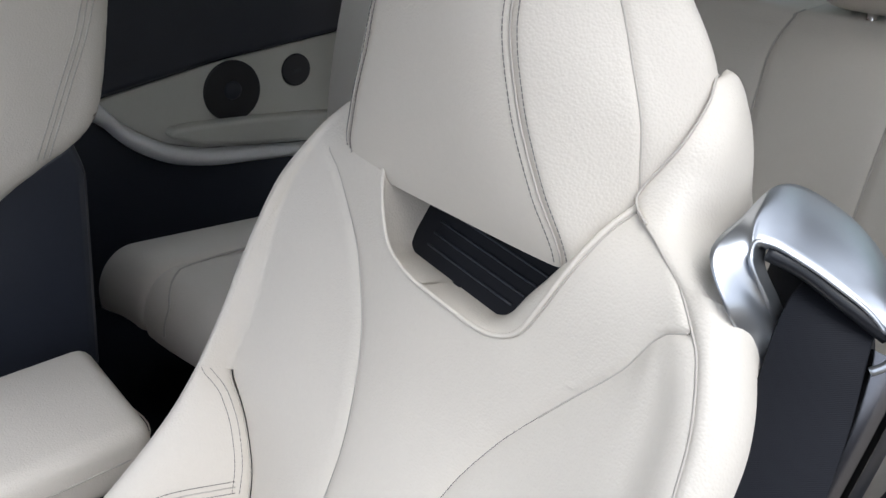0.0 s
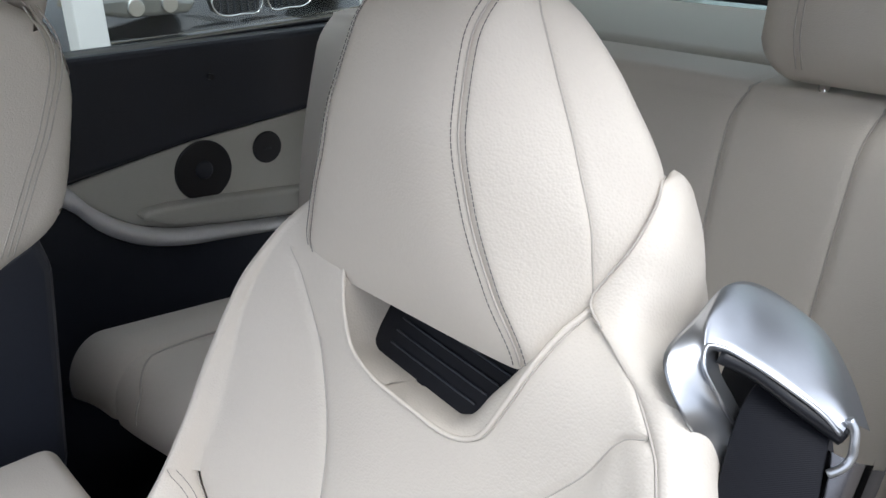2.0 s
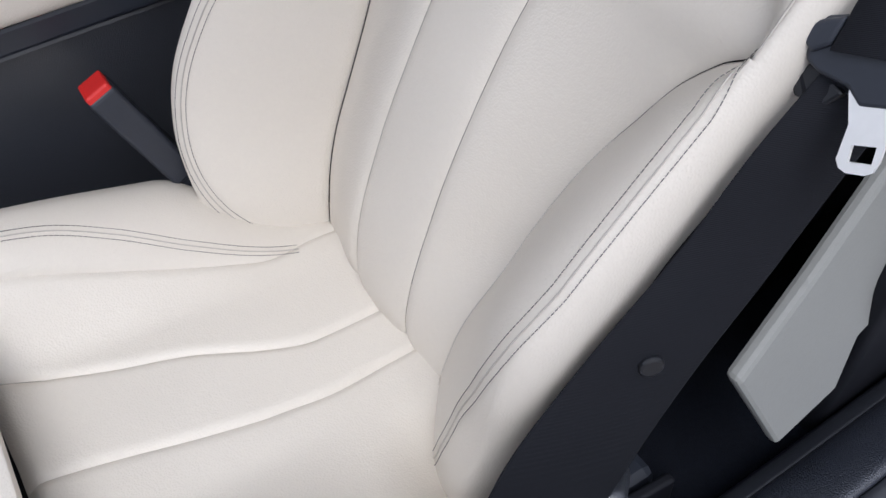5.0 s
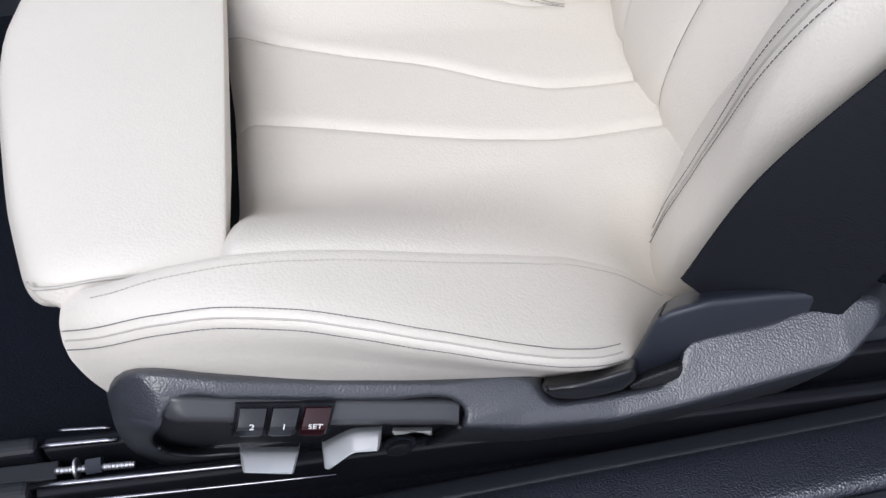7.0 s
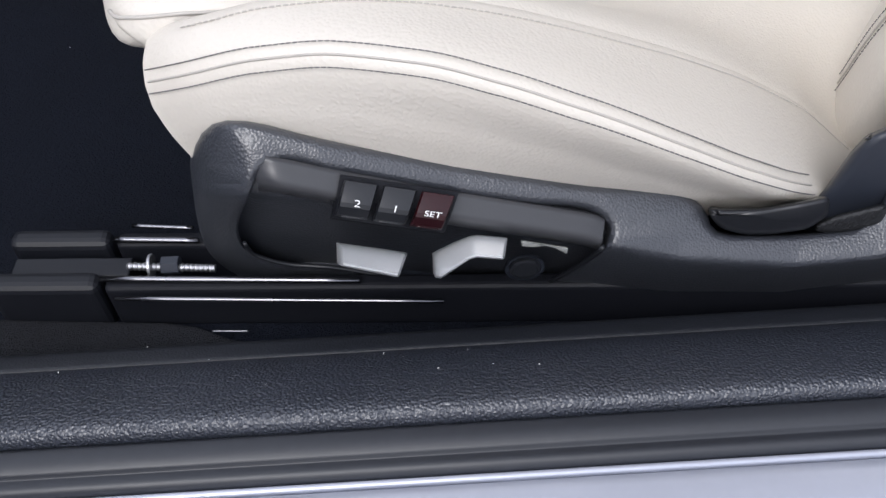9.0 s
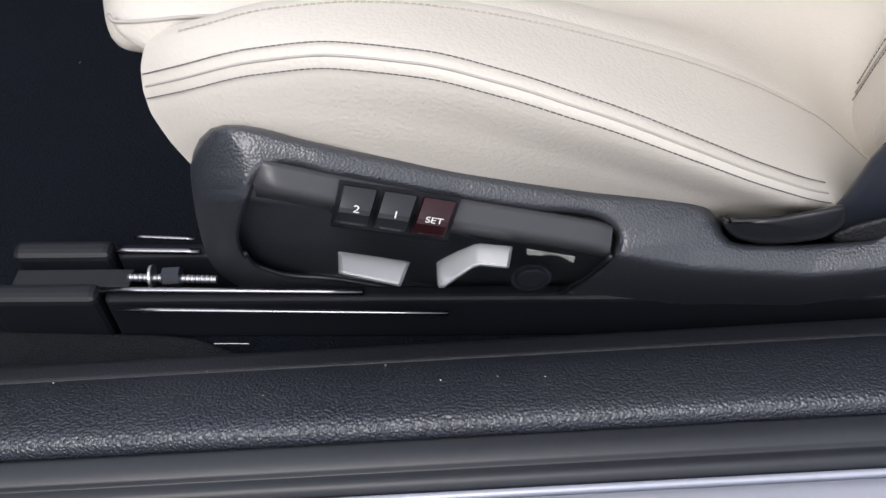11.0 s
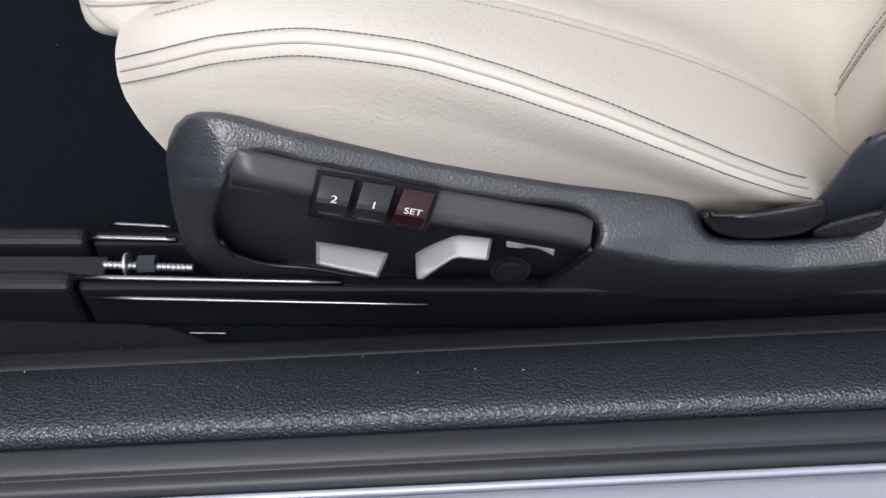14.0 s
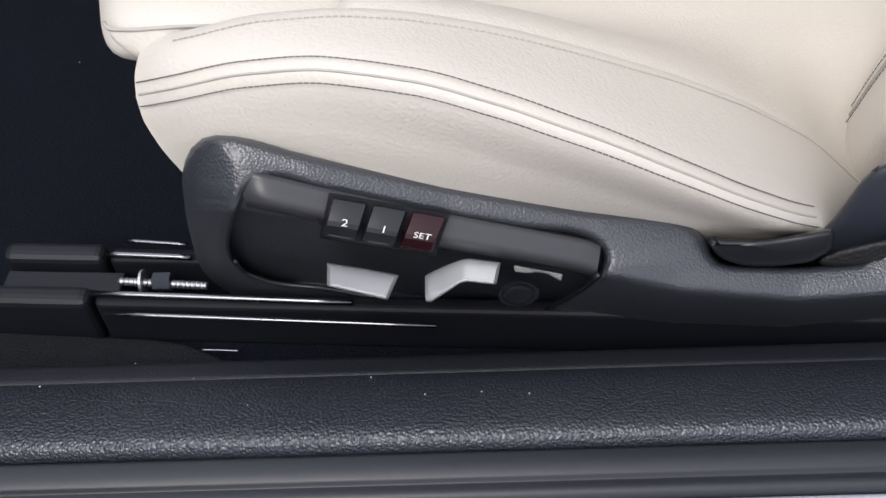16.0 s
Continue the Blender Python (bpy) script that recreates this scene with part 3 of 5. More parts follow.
for i in range(4):
    s = 0.5455 + i * 0.0085
    d = 0.019 - (s - 0.53) * 0.3
    P0 = [back_at(s + 0.085 * (w + 0.01), w, d - 0.0255 * (w + 0.01)) for w in np.linspace(-0.046 - i * 0.005, 0.04, 8)]
    cord("rib", P0, 0.0008, guide, SMOOTH)

# headrest
HS = (0.572, 0.588, 0.62, 0.66, 0.70, 0.74, 0.765, 0.780, 0.787)
h_front = pchip(HS, (0.034, 0.05, 0.074, 0.094, 0.106, 0.107, 0.098, 0.08, 0.06))
h_wd = pchip(HS, (0.086, 0.091, 0.078, 0.062, 0.051, 0.045, 0.043, 0.043, 0.03))
h_dd = pchip(HS, (0.03, 0.045, 0.067, 0.086, 0.098, 0.1, 0.092, 0.076, 0.06))
h_ws = pchip(HS, (0.100, 0.108, 0.119, 0.116, 0.1, 0.076, 0.06, 0.047, 0.03))
h_ds = pchip(HS, (0.002, 0.012, 0.030, 0.048, 0.06, 0.067, 0.07, 0.066, 0.058))
h_wm = pchip(HS, (0.102, 0.112, 0.124, 0.133, 0.128, 0.102, 0.076, 0.052, 0.03))
h_dm = pchip(HS, (-0.02, -0.012, -0.002, 0.012, 0.025, 0.04, 0.046, 0.048, 0.05))
h_wb = pchip(HS, (0.09, 0.1, 0.11, 0.108, 0.095, 0.072, 0.052, 0.036, 0.02))
h_db = pchip(HS, (-0.03, -0.035, -0.032, -0.022, -0.006, 0.014, 0.026, 0.036, 0.045))


def HEAD(q, s):
    """The headrest's sections: 1 the stitched seam, 2 the side seam, 3 the widest place, 4 the back, 5 its middle."""
    q, s = np.broadcast_arrays(np.asarray(q, float), np.asarray(s, float))
    s = s + 0.010 * np.clip((0.62 - s) / 0.048, 0, 1) * np.clip(1.6 - np.abs(q) * 0.4, 0, 1)
    W = [0 * s, h_wd(s) + (q > 0) * (0.008 + 0.006 * np.clip((0.66 - s) / 0.06, 0, 1)), h_ws(s), h_wm(s), h_wb(s), 0 * s]
    D = [h_front(s), h_dd(s), h_ds(s), h_dm(s), h_db(s), h_db(s) - 0.008]
    W, D = np.array(W), np.array(D)
    a = np.clip(np.abs(q), 0, 5)
    i = np.clip(a.astype(int), 0, 4)
    u = a - i

    def pick(T, k):
        k = np.clip(k, 0, 5)
        return np.take_along_axis(T, k[None], 0)[0]

    def cat(T, sign):
        p0 = np.where(i == 0, sign * pick(T, i + 1), pick(T, i - 1))
        p1, p2 = pick(T, i), pick(T, i + 1)
        p3 = np.where(i == 4, sign * pick(T, i), pick(T, i + 2))
        m1, m2 = (p2 - p0) * 0.5, (p3 - p1) * 0.5
        return ((1 + 2 * u) * (1 - u) ** 2 * p1 + u * (1 - u) ** 2 * m1 + u * u * (3 - 2 * u) * p2 + u * u * (u - 1) * m2)
    return back_at(s, cat(W, -1) * np.sign(q), cat(D, 1))


headrest = panel("headrest", HEAD, const(-1.0), const(1.0), 0.572, 0.787, 44, 60, seat, LEATHER, (0.0014, 0.0014, 0, 0.0), 0.005)
shared.append(headrest)
for sg in (-1, 1):
    for nm, a, b, n in (("headrest_side", 1.0, 2.0, 24), ("headrest_back", 2.0, 5.0, 40)):
        a, b = (a, b) if sg > 0 else (-b, -a)
        dd = (0.0014, 0.0014, 0, 0) if nm == "headrest_side" else ((0.0014, 0, 0, 0) if sg > 0 else (0, 0.0014, 0, 0))
        shared.append(panel(nm, HEAD, const(a), const(b), 0.572, 0.787, n, 60, seat, LEATHER, dd, 0.006))
    X, N = on_surface(HEAD, const(1.0 * sg), 0.576, 0.782, 120, 1, 0.0006)
    k = len(scene.collection.objects)
    triple("headrest", X, N, seat, 0.0040, 0.0036)
    X, N = on_surface(HEAD, const(2.0 * sg), 0.58, 0.782, 100)
    cord("headrest_seam", X - N * 0.0013, 0.0007, seat, PIPING_AND_SEAM_SHADE, 5)
    shared += [o for o in seat.children if o.name.startswith(("headrest_seam", "headrest_stitching"))][-4:]
V = HEAD(np.linspace(-5, 5, 60)[None, :], np.array([[0.787], [0.572]]))
for nm, row in (("headrest_top", V[0]), ("headrest_underside", V[1])):
    c = row.mean(0)
    fs = [(i, (i + 1) % 60, 60) for i in range(60)]
    shared.append(raw(nm, list(row) + [c], fs, LEATHER if nm == "headrest_top" else SMOOTH, seat))

# belt guide on the shoulder: a silver hood with a dark slot
OUTER = [(0.570, -0.207, 0.012), (0.587, -0.195, 0.030), (0.604, -0.188, 0.05), (0.622, -0.173, 0.05), (0.642, -0.171, 0.03), (0.661, -0.168, 0.0), (0.663, -0.172, -0.03), (0.656, -0.195, -0.035), (0.639, -0.224, -0.02), (0.62, -0.2455, -0.004)]
INNER = [(0.583, -0.214, -0.002), (0.599, -0.2, 0.012), (0.612, -0.196, 0.03), (0.628, -0.187, 0.04), (0.634, -0.185, 0.036), (0.635, -0.19, 0.032), (0.633, -0.202, 0.027), (0.627, -0.222, 0.02), (0.62, -0.237, 0.012), (0.615, -0.243, 0.008)]
A, B = smooth_line(OUTER, 60), smooth_line(INNER, 60)
t = np.linspace(0, 1, 12)[:, None]
rows = []
for a, b in zip(A, B):
    m = (1 - t) * a + t * b
    bul = np.sin(t[:, 0] * np.pi) * 0.004
    m[:, 2] += bul
    m[:, 0] += bul * 0.8
    rim = np.array([b + (b - a) * 0.05 + np.array([-0.001, 0, -0.004]), b + np.array([0, 0, -0.014])])
    back = np.array([a + np.array([-0.004, 0.001, -0.02])])
    rows.append(np.r_[back, m, rim])
V = np.array(rows)
hood = raw("belt_guide", back_at(V[..., 0], V[..., 1], V[..., 2]).reshape(-1, 3), grid_faces(60, V.shape[1]), SILVER, seat, "satin silver belt guide")
rim_line = B + np.array([0.0, 0.0, 0.0006])
cord("guide_rim", back_at(rim_line[:, 0], rim_line[:, 1], rim_line[:, 2]), 0.0012, hood, SILVER, 8)
loop_end = smooth_line([(0.6235, -0.2445, 0.010), (0.6195, -0.2475, 0.008), (0.6136, -0.249, 0.007), (0.607, -0.2495, 0.006), (0.602, -0.248, 0.007), (0.5967, -0.2436, 0.009)], 24)
cord("guide_loop", back_at(loop_end[:, 0], loop_end[:, 1], loop_end[:, 2]), 0.0022, hood, SILVER, 8)
cave = [(0.55, -0.195), (0.6, -0.18), (0.628, -0.176), (0.632, -0.19), (0.616, -0.226), (0.6, -0.236), (0.57, -0.235)]
bm = bmesh.new()
bm.faces.new([bm.verts.new(back_at(s, w, 0.004 - (s - 0.6) * 0.4)) for s, w in cave])
g = bmesh.ops.extrude_face_region(bm, geom=bm.faces[:])
for v in g["geom"]:
    if isinstance(v, bmesh.types.BMVert):
        v.co += Vector(back_at(0, 0, -0.02) - back_at(0, 0, 0))
part("guide_pocket", bm, SATIN, hood, "black plastic pocket")
lip = smooth_line([(0.634, -0.188, 0.028), (0.632, -0.203, 0.022), (0.625, -0.223, 0.015), (0.617, -0.243, 0.004)], 24)
cord("slot_lip", back_at(lip[:, 0] - 0.003, lip[:, 1], lip[:, 2]), 0.0045, hood, SATIN, 8)
strip = smooth_line([(0.606, -0.247, 0.001), (0.58, -0.246, 0.0), (0.53, -0.242, -0.005), (0.46, -0.236, -0.012), (0.38, -0.23, -0.02)], 30)
V = np.stack([back_at(strip[:, 0], strip[:, 1] + a, strip[:, 2] + b) for a, b in
              ((0.008, 0.004), (0.002, 0.006), (-0.006, 0.003), (-0.009, -0.006), (-0.005, -0.02))], 1)
raw("guide_strip", V.reshape(-1, 3), grid_faces(30, 5), RAIL, hood, "silver trim strip beside the belt")
raw("strip_edge", (V[:, 2:] + np.array([0.004, -0.004, -0.003])).reshape(-1, 3), grid_faces(30, 3), SATIN, hood)
cord("guide_cord", back_at(*np.array([(0.579, -0.196, 0.026), (0.582, -0.2, 0.02), (0.584, -0.204, 0.012)]).T), 0.0016, hood, SMOOTH)

# seat base, rails and sill: turned, moved and scaled to fit the camera's view
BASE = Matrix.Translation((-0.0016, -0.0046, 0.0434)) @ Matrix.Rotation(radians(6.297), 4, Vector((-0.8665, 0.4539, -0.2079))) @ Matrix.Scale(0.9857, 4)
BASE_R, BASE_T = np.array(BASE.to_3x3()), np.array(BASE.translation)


def fit_new_to_view(before):
    """Sets all meshes made since a list of names was taken by BASE, fitted to the view."""
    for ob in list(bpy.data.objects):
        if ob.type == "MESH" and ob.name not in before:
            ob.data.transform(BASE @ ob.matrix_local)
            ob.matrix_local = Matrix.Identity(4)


# cushion
FS = (-0.03, 0, 0.05, 0.107, 0.164, 0.218, 0.27, 0.318, 0.36, 0.382, 0.392)
z_mid = pchip(FS, (0.122, 0.130, 0.132, 0.138, 0.145, 0.151, 0.157, 0.162, 0.165, 0.158, 0.150))
z_edge = pchip(FS, (0.10, 0.118, 0.138, 0.158, 0.177, 0.194, 0.207, 0.214, 0.209, 0.2, 0.185))


FC = (-0.03, 0.05, 0.10, 0.13, 0.153, 0.176, 0.199, 0.222, 0.245, 0.268, 0.291, 0.314, 0.337, 0.36, 0.38, 0.392)
y_crest = pchip(FC, (0.105, 0.10, 0.094, 0.087, 0.076, 0.0675, 0.0602, 0.055, 0.0519, 0.0502, 0.0493, 0.0489, 0.0484, 0.0485, 0.053, 0.060))
z_crest = pchip(FC, (0.065, 0.092, 0.127, 0.1485, 0.166, 0.181, 0.194, 0.2055, 0.2148, 0.2218, 0.2265, 0.2285, 0.2278, 0.2235, 0.2165, 0.209))
FSEAM = (-0.03, 0.08, 0.11, 0.139, 0.168, 0.197, 0.226, 0.255, 0.284, 0.313, 0.342, 0.371, 0.392)
y_seam = pchip(FSEAM, (0.075, 0.055, 0.034, 0.0165, 0.0078, 0.005, 0.006, 0.0103, 0.0164, 0.0225, 0.028, 0.035, 0.046))
z_seam = pchip(FSEAM, (0.06, 0.105, 0.131, 0.155, 0.1752, 0.1925, 0.2064, 0.2165, 0.2226, 0.2238, 0.2195, 0.2095, 0.1985))
FLOW = (-0.03, 0.13, 0.17, 0.208, 0.246, 0.284, 0.322, 0.341, 0.36, 0.392)
y_low = pchip(FLOW, (0.075, 0.046, 0.035, 0.027, 0.0225, 0.021, 0.0235, 0.0255, 0.028, 0.036))
z_low = pchip(FLOW, (0.075, 0.10, 0.118, 0.136, 0.153, 0.167, 0.176, 0.1775, 0.176, 0.161))


def CUSH(q, f):
    """The cushion: q across (1 at the crests, 3 at the lower edges, negative on the door side), f forward from the hinge line."""
    q, f = np.broadcast_arrays(np.asarray(q, float), np.asarray(f, float))
    a, near = np.abs(q), q < 0
    half = np.where(near, YC - y_crest(f), 0.213)
    w = np.minimum(a, 1) * half
    zr = np.where(near, z_crest(f), z_edge(f) - 0.02 * ease((0.13 - f) / 0.1))
    zm = z_mid(f) - 0.1 * np.minimum(w, 0.085)
    z = zm + (zr - zm) * ease((w - 0.085) / (half - 0.095))
    g = np.clip(a - 1, 0, 1) * 1.5
    tuck = 0.010 * np.clip((f - 0.36) / 0.03, 0, 1) ** 2 + 0.035 * np.clip((0.122 - f) / 0.03, 0, 1) ** 2
    dn = np.clip(a - 2, 0, 1)
    w_f = w + (0.05 - tuck) * np.sin(g) - dn * dn * 0.034
    z_f = z - 0.045 * (1 - np.cos(g))
    z_f = z_f - dn * np.maximum(z_f - (0.10 + 0.2 * f), 0.016)
    # the door side: crest, stitched seam, side and lower edge
    Y, Z = [y_crest(f), y_seam(f), 0.5 * y_seam(f) + 0.5 * y_low(f) - 0.003, y_low(f)], [z_crest(f), z_seam(f), 0.5 * z_seam(f) + 0.5 * z_low(f), z_low(f)]
    b = np.clip((a - 1) / 2, 0, 1) * 3
    i = np.clip(b.astype(int), 0, 2)
    u = b - i

    def run(T, before):
        T = np.array([before] + T + [2 * T[3] - T[2]])
        at = lambda j: np.take_along_axis(T, (j + 1)[None], 0)[0]  # noqa: E731
        p0, p1, p2, p3 = at(i - 1), at(i), at(i + 1), at(np.minimum(i + 2, 4))
        m1, m2 = (p2 - p0) * 0.5, (p3 - p1) * 0.5
        return (1 + 2 * u) * (1 - u) ** 2 * p1 + u * (1 - u) ** 2 * m1 + u * u * (3 - 2 * u) * p2 + u * u * (u - 1) * m2
    w_n, z_n = YC - run(Y, y_crest(f) + 0.03), run(Z, z_crest(f) - 0.004)
    w = np.where(near & (a > 1), w_n, np.where(near, w, w_f))
    z = np.where(near & (a > 1), z_n, np.where(near, z, z_f))
    z = z - np.where(near, 0.012 * ease((0.10 - f) / 0.07) * ease((w - 0.08) / 0.08), 0.0)
    f = f + np.interp(a, (0.8, 1.0, 1.4, 1.7, 2.0, 2.4, 3.0), (0.0, 0.0, 0.0015, 0.0015, 0.0, -0.005, -0.013)) * np.clip((f - 0.32) / 0.07, 0, 1)
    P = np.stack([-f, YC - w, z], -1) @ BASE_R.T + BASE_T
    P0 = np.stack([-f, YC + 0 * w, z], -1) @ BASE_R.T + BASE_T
    w = YC - P[..., 1] - (YC - P0[..., 1]) * (1 - np.minimum(a, 1))
    w = w * np.where(q > 0, 0.86, 1.0)
    return np.stack([P[..., 0], YC + w * np.sign(q), P[..., 2]], -1)


def cq(w):
    return lambda f: w(f) / 0.213


c_out = const(0.205)
c_in = pchip((-0.03, 0.03, 0.072, 0.11, 0.198, 0.265, 0.392), (0.125, 0.122, 0.1145, 0.1225, 0.1464, 0.1624, 0.178))
c_fa = pchip((-0.03, 0.04, 0.083, 0.125, 0.15, 0.178, 0.23, 0.297, 0.318), (0.0, 0.0, 0.0, 0.014, 0.028, 0.043, 0.0612, 0.09, 0.098))
c_fb = pchip((-0.03, 0.04, 0.09, 0.14, 0.18, 0.25, 0.3, 0.318), (-0.061, -0.061, -0.063, -0.055, -0.045, -0.028, -0.019, -0.017))
cushion = panel("cushion_centre", CUSH, cq(c_fb), cq(c_fa), -0.02, 0.3185, 24, 60, seat, LEATHER, (0.004, 0.004, 0, 0.012), 0.008, -1)
panel("cushion_flute", CUSH, cq(c_fa), cq(c_in), -0.02, 0.3185, 24, 60, seat, LEATHER, (0.004, 0.0028, 0, 0.012), 0.008, -1)
panel("cushion_flute", CUSH, cq(neg(c_out)), cq(c_fb), -0.02, 0.3185, 28, 60, seat, LEATHER, (0.0009, 0.004, 0, 0.012), 0.008, -1)
panel("cushion_bolster", CUSH, cq(c_in), const(3.0), -0.02, 0.392, 44, 60, seat, LEATHER, (0.0028, 0, 0, 0), 0.007, -1)
panel("cushion_bolster", CUSH, const(-1.0), cq(neg(c_out)), -0.02, 0.392, 12, 80, seat, LEATHER, (0, 0.0009, 0, 0), 0.005, -1)
panel("cushion_side", CUSH, const(-3.0), const(-1.0), -0.02, 0.392, 60, 80, seat, LEATHER, (0, 0, 0, 0), 0.007, -1)
X = CUSH(np.linspace(-3, 3, 60)[None, :], np.array([[0.392]]))[0]
low = X.copy()
low[:, 0] += 0.03
low[:, 2] -= 0.012
raw("cushion_front", np.r_[X, low], grid_faces(2, 60), LEATHER, seat)
X, N = on_surface(CUSH, const(-1.0), 0.06, 0.375, 140, -1, 0.0004)
stitches("cushion_stitching", X, N, seat, 0, 0.0026, PIPING_AND_SEAM_SHADE)
side_q = const(1.6667)
X, N = on_surface(CUSH, neg(side_q), 0.116, 0.39, 220, -1, 0.0004)
triple("cushion", X, N, seat, 0.0046, 0.0024, 0.0005)
X, N = on_surface(CUSH, lambda f: pchip((0.0, 0.06, 0.128, 0.182, 0.237, 0.33), (0.10, 0.119, 0.148, 0.176, 0.196, 0.206))(f) / 0.213, 0.045, 0.33, 120, -1, 0.0004)
triple("cushion", X, N, seat, 0.0045, 0.0042, 0.0006)

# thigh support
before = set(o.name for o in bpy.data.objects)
TH = 0.220
t_front = pchip((0.0, 0.004, 0.012, 0.04, 0.06, 0.115, 0.175, 0.223), (0.400, 0.406, 0.4115, 0.4205, 0.4265, 0.4385, 0.45, 0.455))


def THIGH(q, v):
    """The pad: q across from the door side to the middle and on, v round its section from the rear edge over the top to the front and under."""
    q, v = np.broadcast_arrays(np.asarray(q, float), np.asarray(v, float))
    k = np.minimum(q, 0.446 - q)
    end = np.sqrt(np.clip(1 - np.clip(1 - k / 0.02, 0, 1) ** 2, 0, 1))
    f = t_front(np.clip(k, 0, 0.223))
    lip = 0.011 * (1 - np.clip(k / 0.03, 0, 1)) ** 2
    deep = 0.016 + 0.016 * np.clip(k / 0.1, 0, 1)
    xs = [0.3145 + 0 * f, 0.3135 + 0 * f, 0.318 + 0 * f, 0.5 * (0.316 + f), f - 0.014, f - 0.002, f - 0.003, f - 0.03, 0.33 + 0 * f]
    o = 0 * f
    zs = [TH - deep, TH - 0.007 + o, TH - 0.0008 + o, TH + 0.003 + o, TH - 0.0005 + o, TH - 0.010 + o, TH - 0.018 - lip * 0.5, TH - deep - lip, TH - deep]
    a = np.clip(v, 0, 7.999)
    i = a.astype(int)
    u = a - i

    def run(T):
        T = np.array(T)
        at = lambda j: np.take_along_axis(T, np.clip(j, 0, 8)[None], 0)[0]  # noqa: E731
        p0, p1, p2, p3 = at(i - 1), at(i), at(i + 1), at(i + 2)
        m1, m2 = (p2 - p0) * 0.5, (p3 - p1) * 0.5
        return (1 + 2 * u) * (1 - u) ** 2 * p1 + u * (1 - u) ** 2 * m1 + u * u * (3 - 2 * u) * p2 + u * u * (u - 1) * m2
    x, z = run(xs), run(zs)
    drop = (1 - end) * 0.006
    return np.stack([-x, 0.0635 + q, TH + (z - TH) * (0.35 + 0.65 * end) - drop + 0.03 * q], -1)


ends = np.r_[0.0, 0.0012, 0.003, 0.006, 0.01, 0.015, 0.02, np.linspace(0.03, 0.416, 24), 0.426, 0.431, 0.436, 0.44, 0.443, 0.4448, 0.446]
V = THIGH(ends[:, None], np.linspace(0, 7.99, 72)[None, :])
nt = len(ends)
thigh = raw("thigh_support", V.reshape(-1, 3), grid_faces(nt, 72, True), LEATHER, seat, "adjustable ivory leather thigh support")
caps = bmesh.new()
caps.from_mesh(thigh.data)
bmesh.ops.holes_fill(caps, edges=[e for e in caps.edges if e.is_boundary], sides=0)
caps.to_mesh(thigh.data)
caps.free()
# the pad's end is closed by a bulging wedge below the piping
for y0, sg in ((0.0635, 1), (0.5095, -1)):
    L = smooth_line([(-0.4065, 0.006, 0.2168), (-0.4035, 0.0018, 0.2166), (-0.397, 0.0, 0.217), (-0.375, 0.0, 0.2175), (-0.35, -0.0008, 0.2172), (-0.33, -0.0005, 0.217), (-0.3145, 0.002, 0.2165)], 50)
    lift = 0.03 * (y0 - 0.0635)
    cord("thigh_piping", np.stack([L[:, 0], y0 + sg * L[:, 1], L[:, 2] + lift], 1), 0.0009, thigh, PIPING_AND_SEAM_SHADE)
    rows = []
    for t in np.linspace(0, 1, 14):
        a = t * 1.9
        swell = np.interp(L[:, 0], (-0.4075, -0.395, -0.375, -0.35, -0.33, -0.3145), (0.35, 0.9, 1.0, 0.7, 0.3, 0.05))
        rows.append(np.stack([L[:, 0] + 0.018 * t * t * (L[:, 0] < -0.36) * (-0.36 - L[:, 0]) / 0.05, y0 + sg * (L[:, 1] - 0.007 * np.sin(a) * swell + 0.03 * t ** 4),
                              L[:, 2] + lift - 0.026 * swell * t - 0.003 * t], 1))
    V = np.array(rows)
    F = grid_faces(14, 50)
    raw("thigh_end", V.reshape(-1, 3), F if sg < 0 else [tuple(reversed(q)) for q in F], LEATHER, thigh)

part("thigh_slide", rbox((-0.34, 0.08, 0.10), (-0.30, 0.48, 0.135), 0.004, 2), DULL, seat, "black block that darkens the gap behind the thigh support")

# black side trim with a pocket for the switches
TRIM = [(-0.372, 0.118), (-0.3725, 0.15), (-0.370, 0.18), (-0.365, 0.201), (-0.361, 0.208), (-0.357, 0.212), (-0.35, 0.214), (-0.34, 0.212), (-0.326, 0.206), (-0.298, 0.196),
        (-0.268, 0.186), (-0.226, 0.174), (-0.176, 0.159), (-0.172, 0.153), (-0.168, 0.144), (-0.144, 0.138), (-0.122, 0.138), (-0.105, 0.141), (-0.102, 0.147), (-0.102, 0.162),
        (-0.06, 0.172), (-0.025, 0.180), (-0.005, 0.178), (0.004, 0.165), (0.0, 0.14), (-0.03, 0.108), (-0.09, 0.088), (-0.154, 0.083), (-0.2, 0.083), (-0.26, 0.08), (-0.32, 0.092)]
POCKET = [(-0.35, 0.179), (-0.343, 0.19), (-0.338, 0.193), (-0.317, 0.187), (-0.279, 0.174), (-0.247, 0.165), (-0.216, 0.1555), (-0.212, 0.15), (-0.212, 0.138), (-0.223, 0.123), (-0.237, 0.112),
          (-0.246, 0.11), (-0.268, 0.116), (-0.296, 0.122), (-0.323, 0.131), (-0.349, 0.138), (-0.356, 0.144), (-0.358, 0.15)]
# the trim has a fold along its length: above it the face looks up and out, below it is undercut
FOLD_X = (-0.40, -0.35, -0.322, -0.273, -0.213, -0.181, -0.128, -0.095, -0.02, 0.1)
FOLD_Z = (0.178, 0.178, 0.172, 0.153, 0.138, 0.126, 0.117, 0.119, 0.132, 0.155)


def aim(v):
    """Draws a deeper place towards the trim's middle and down, fitting the camera's view."""
    return Vector((v.x + 4.3 * (v.x + 0.271) * v.y, v.y, v.z - (1.68 - 4.2 * v.z) * v.y))


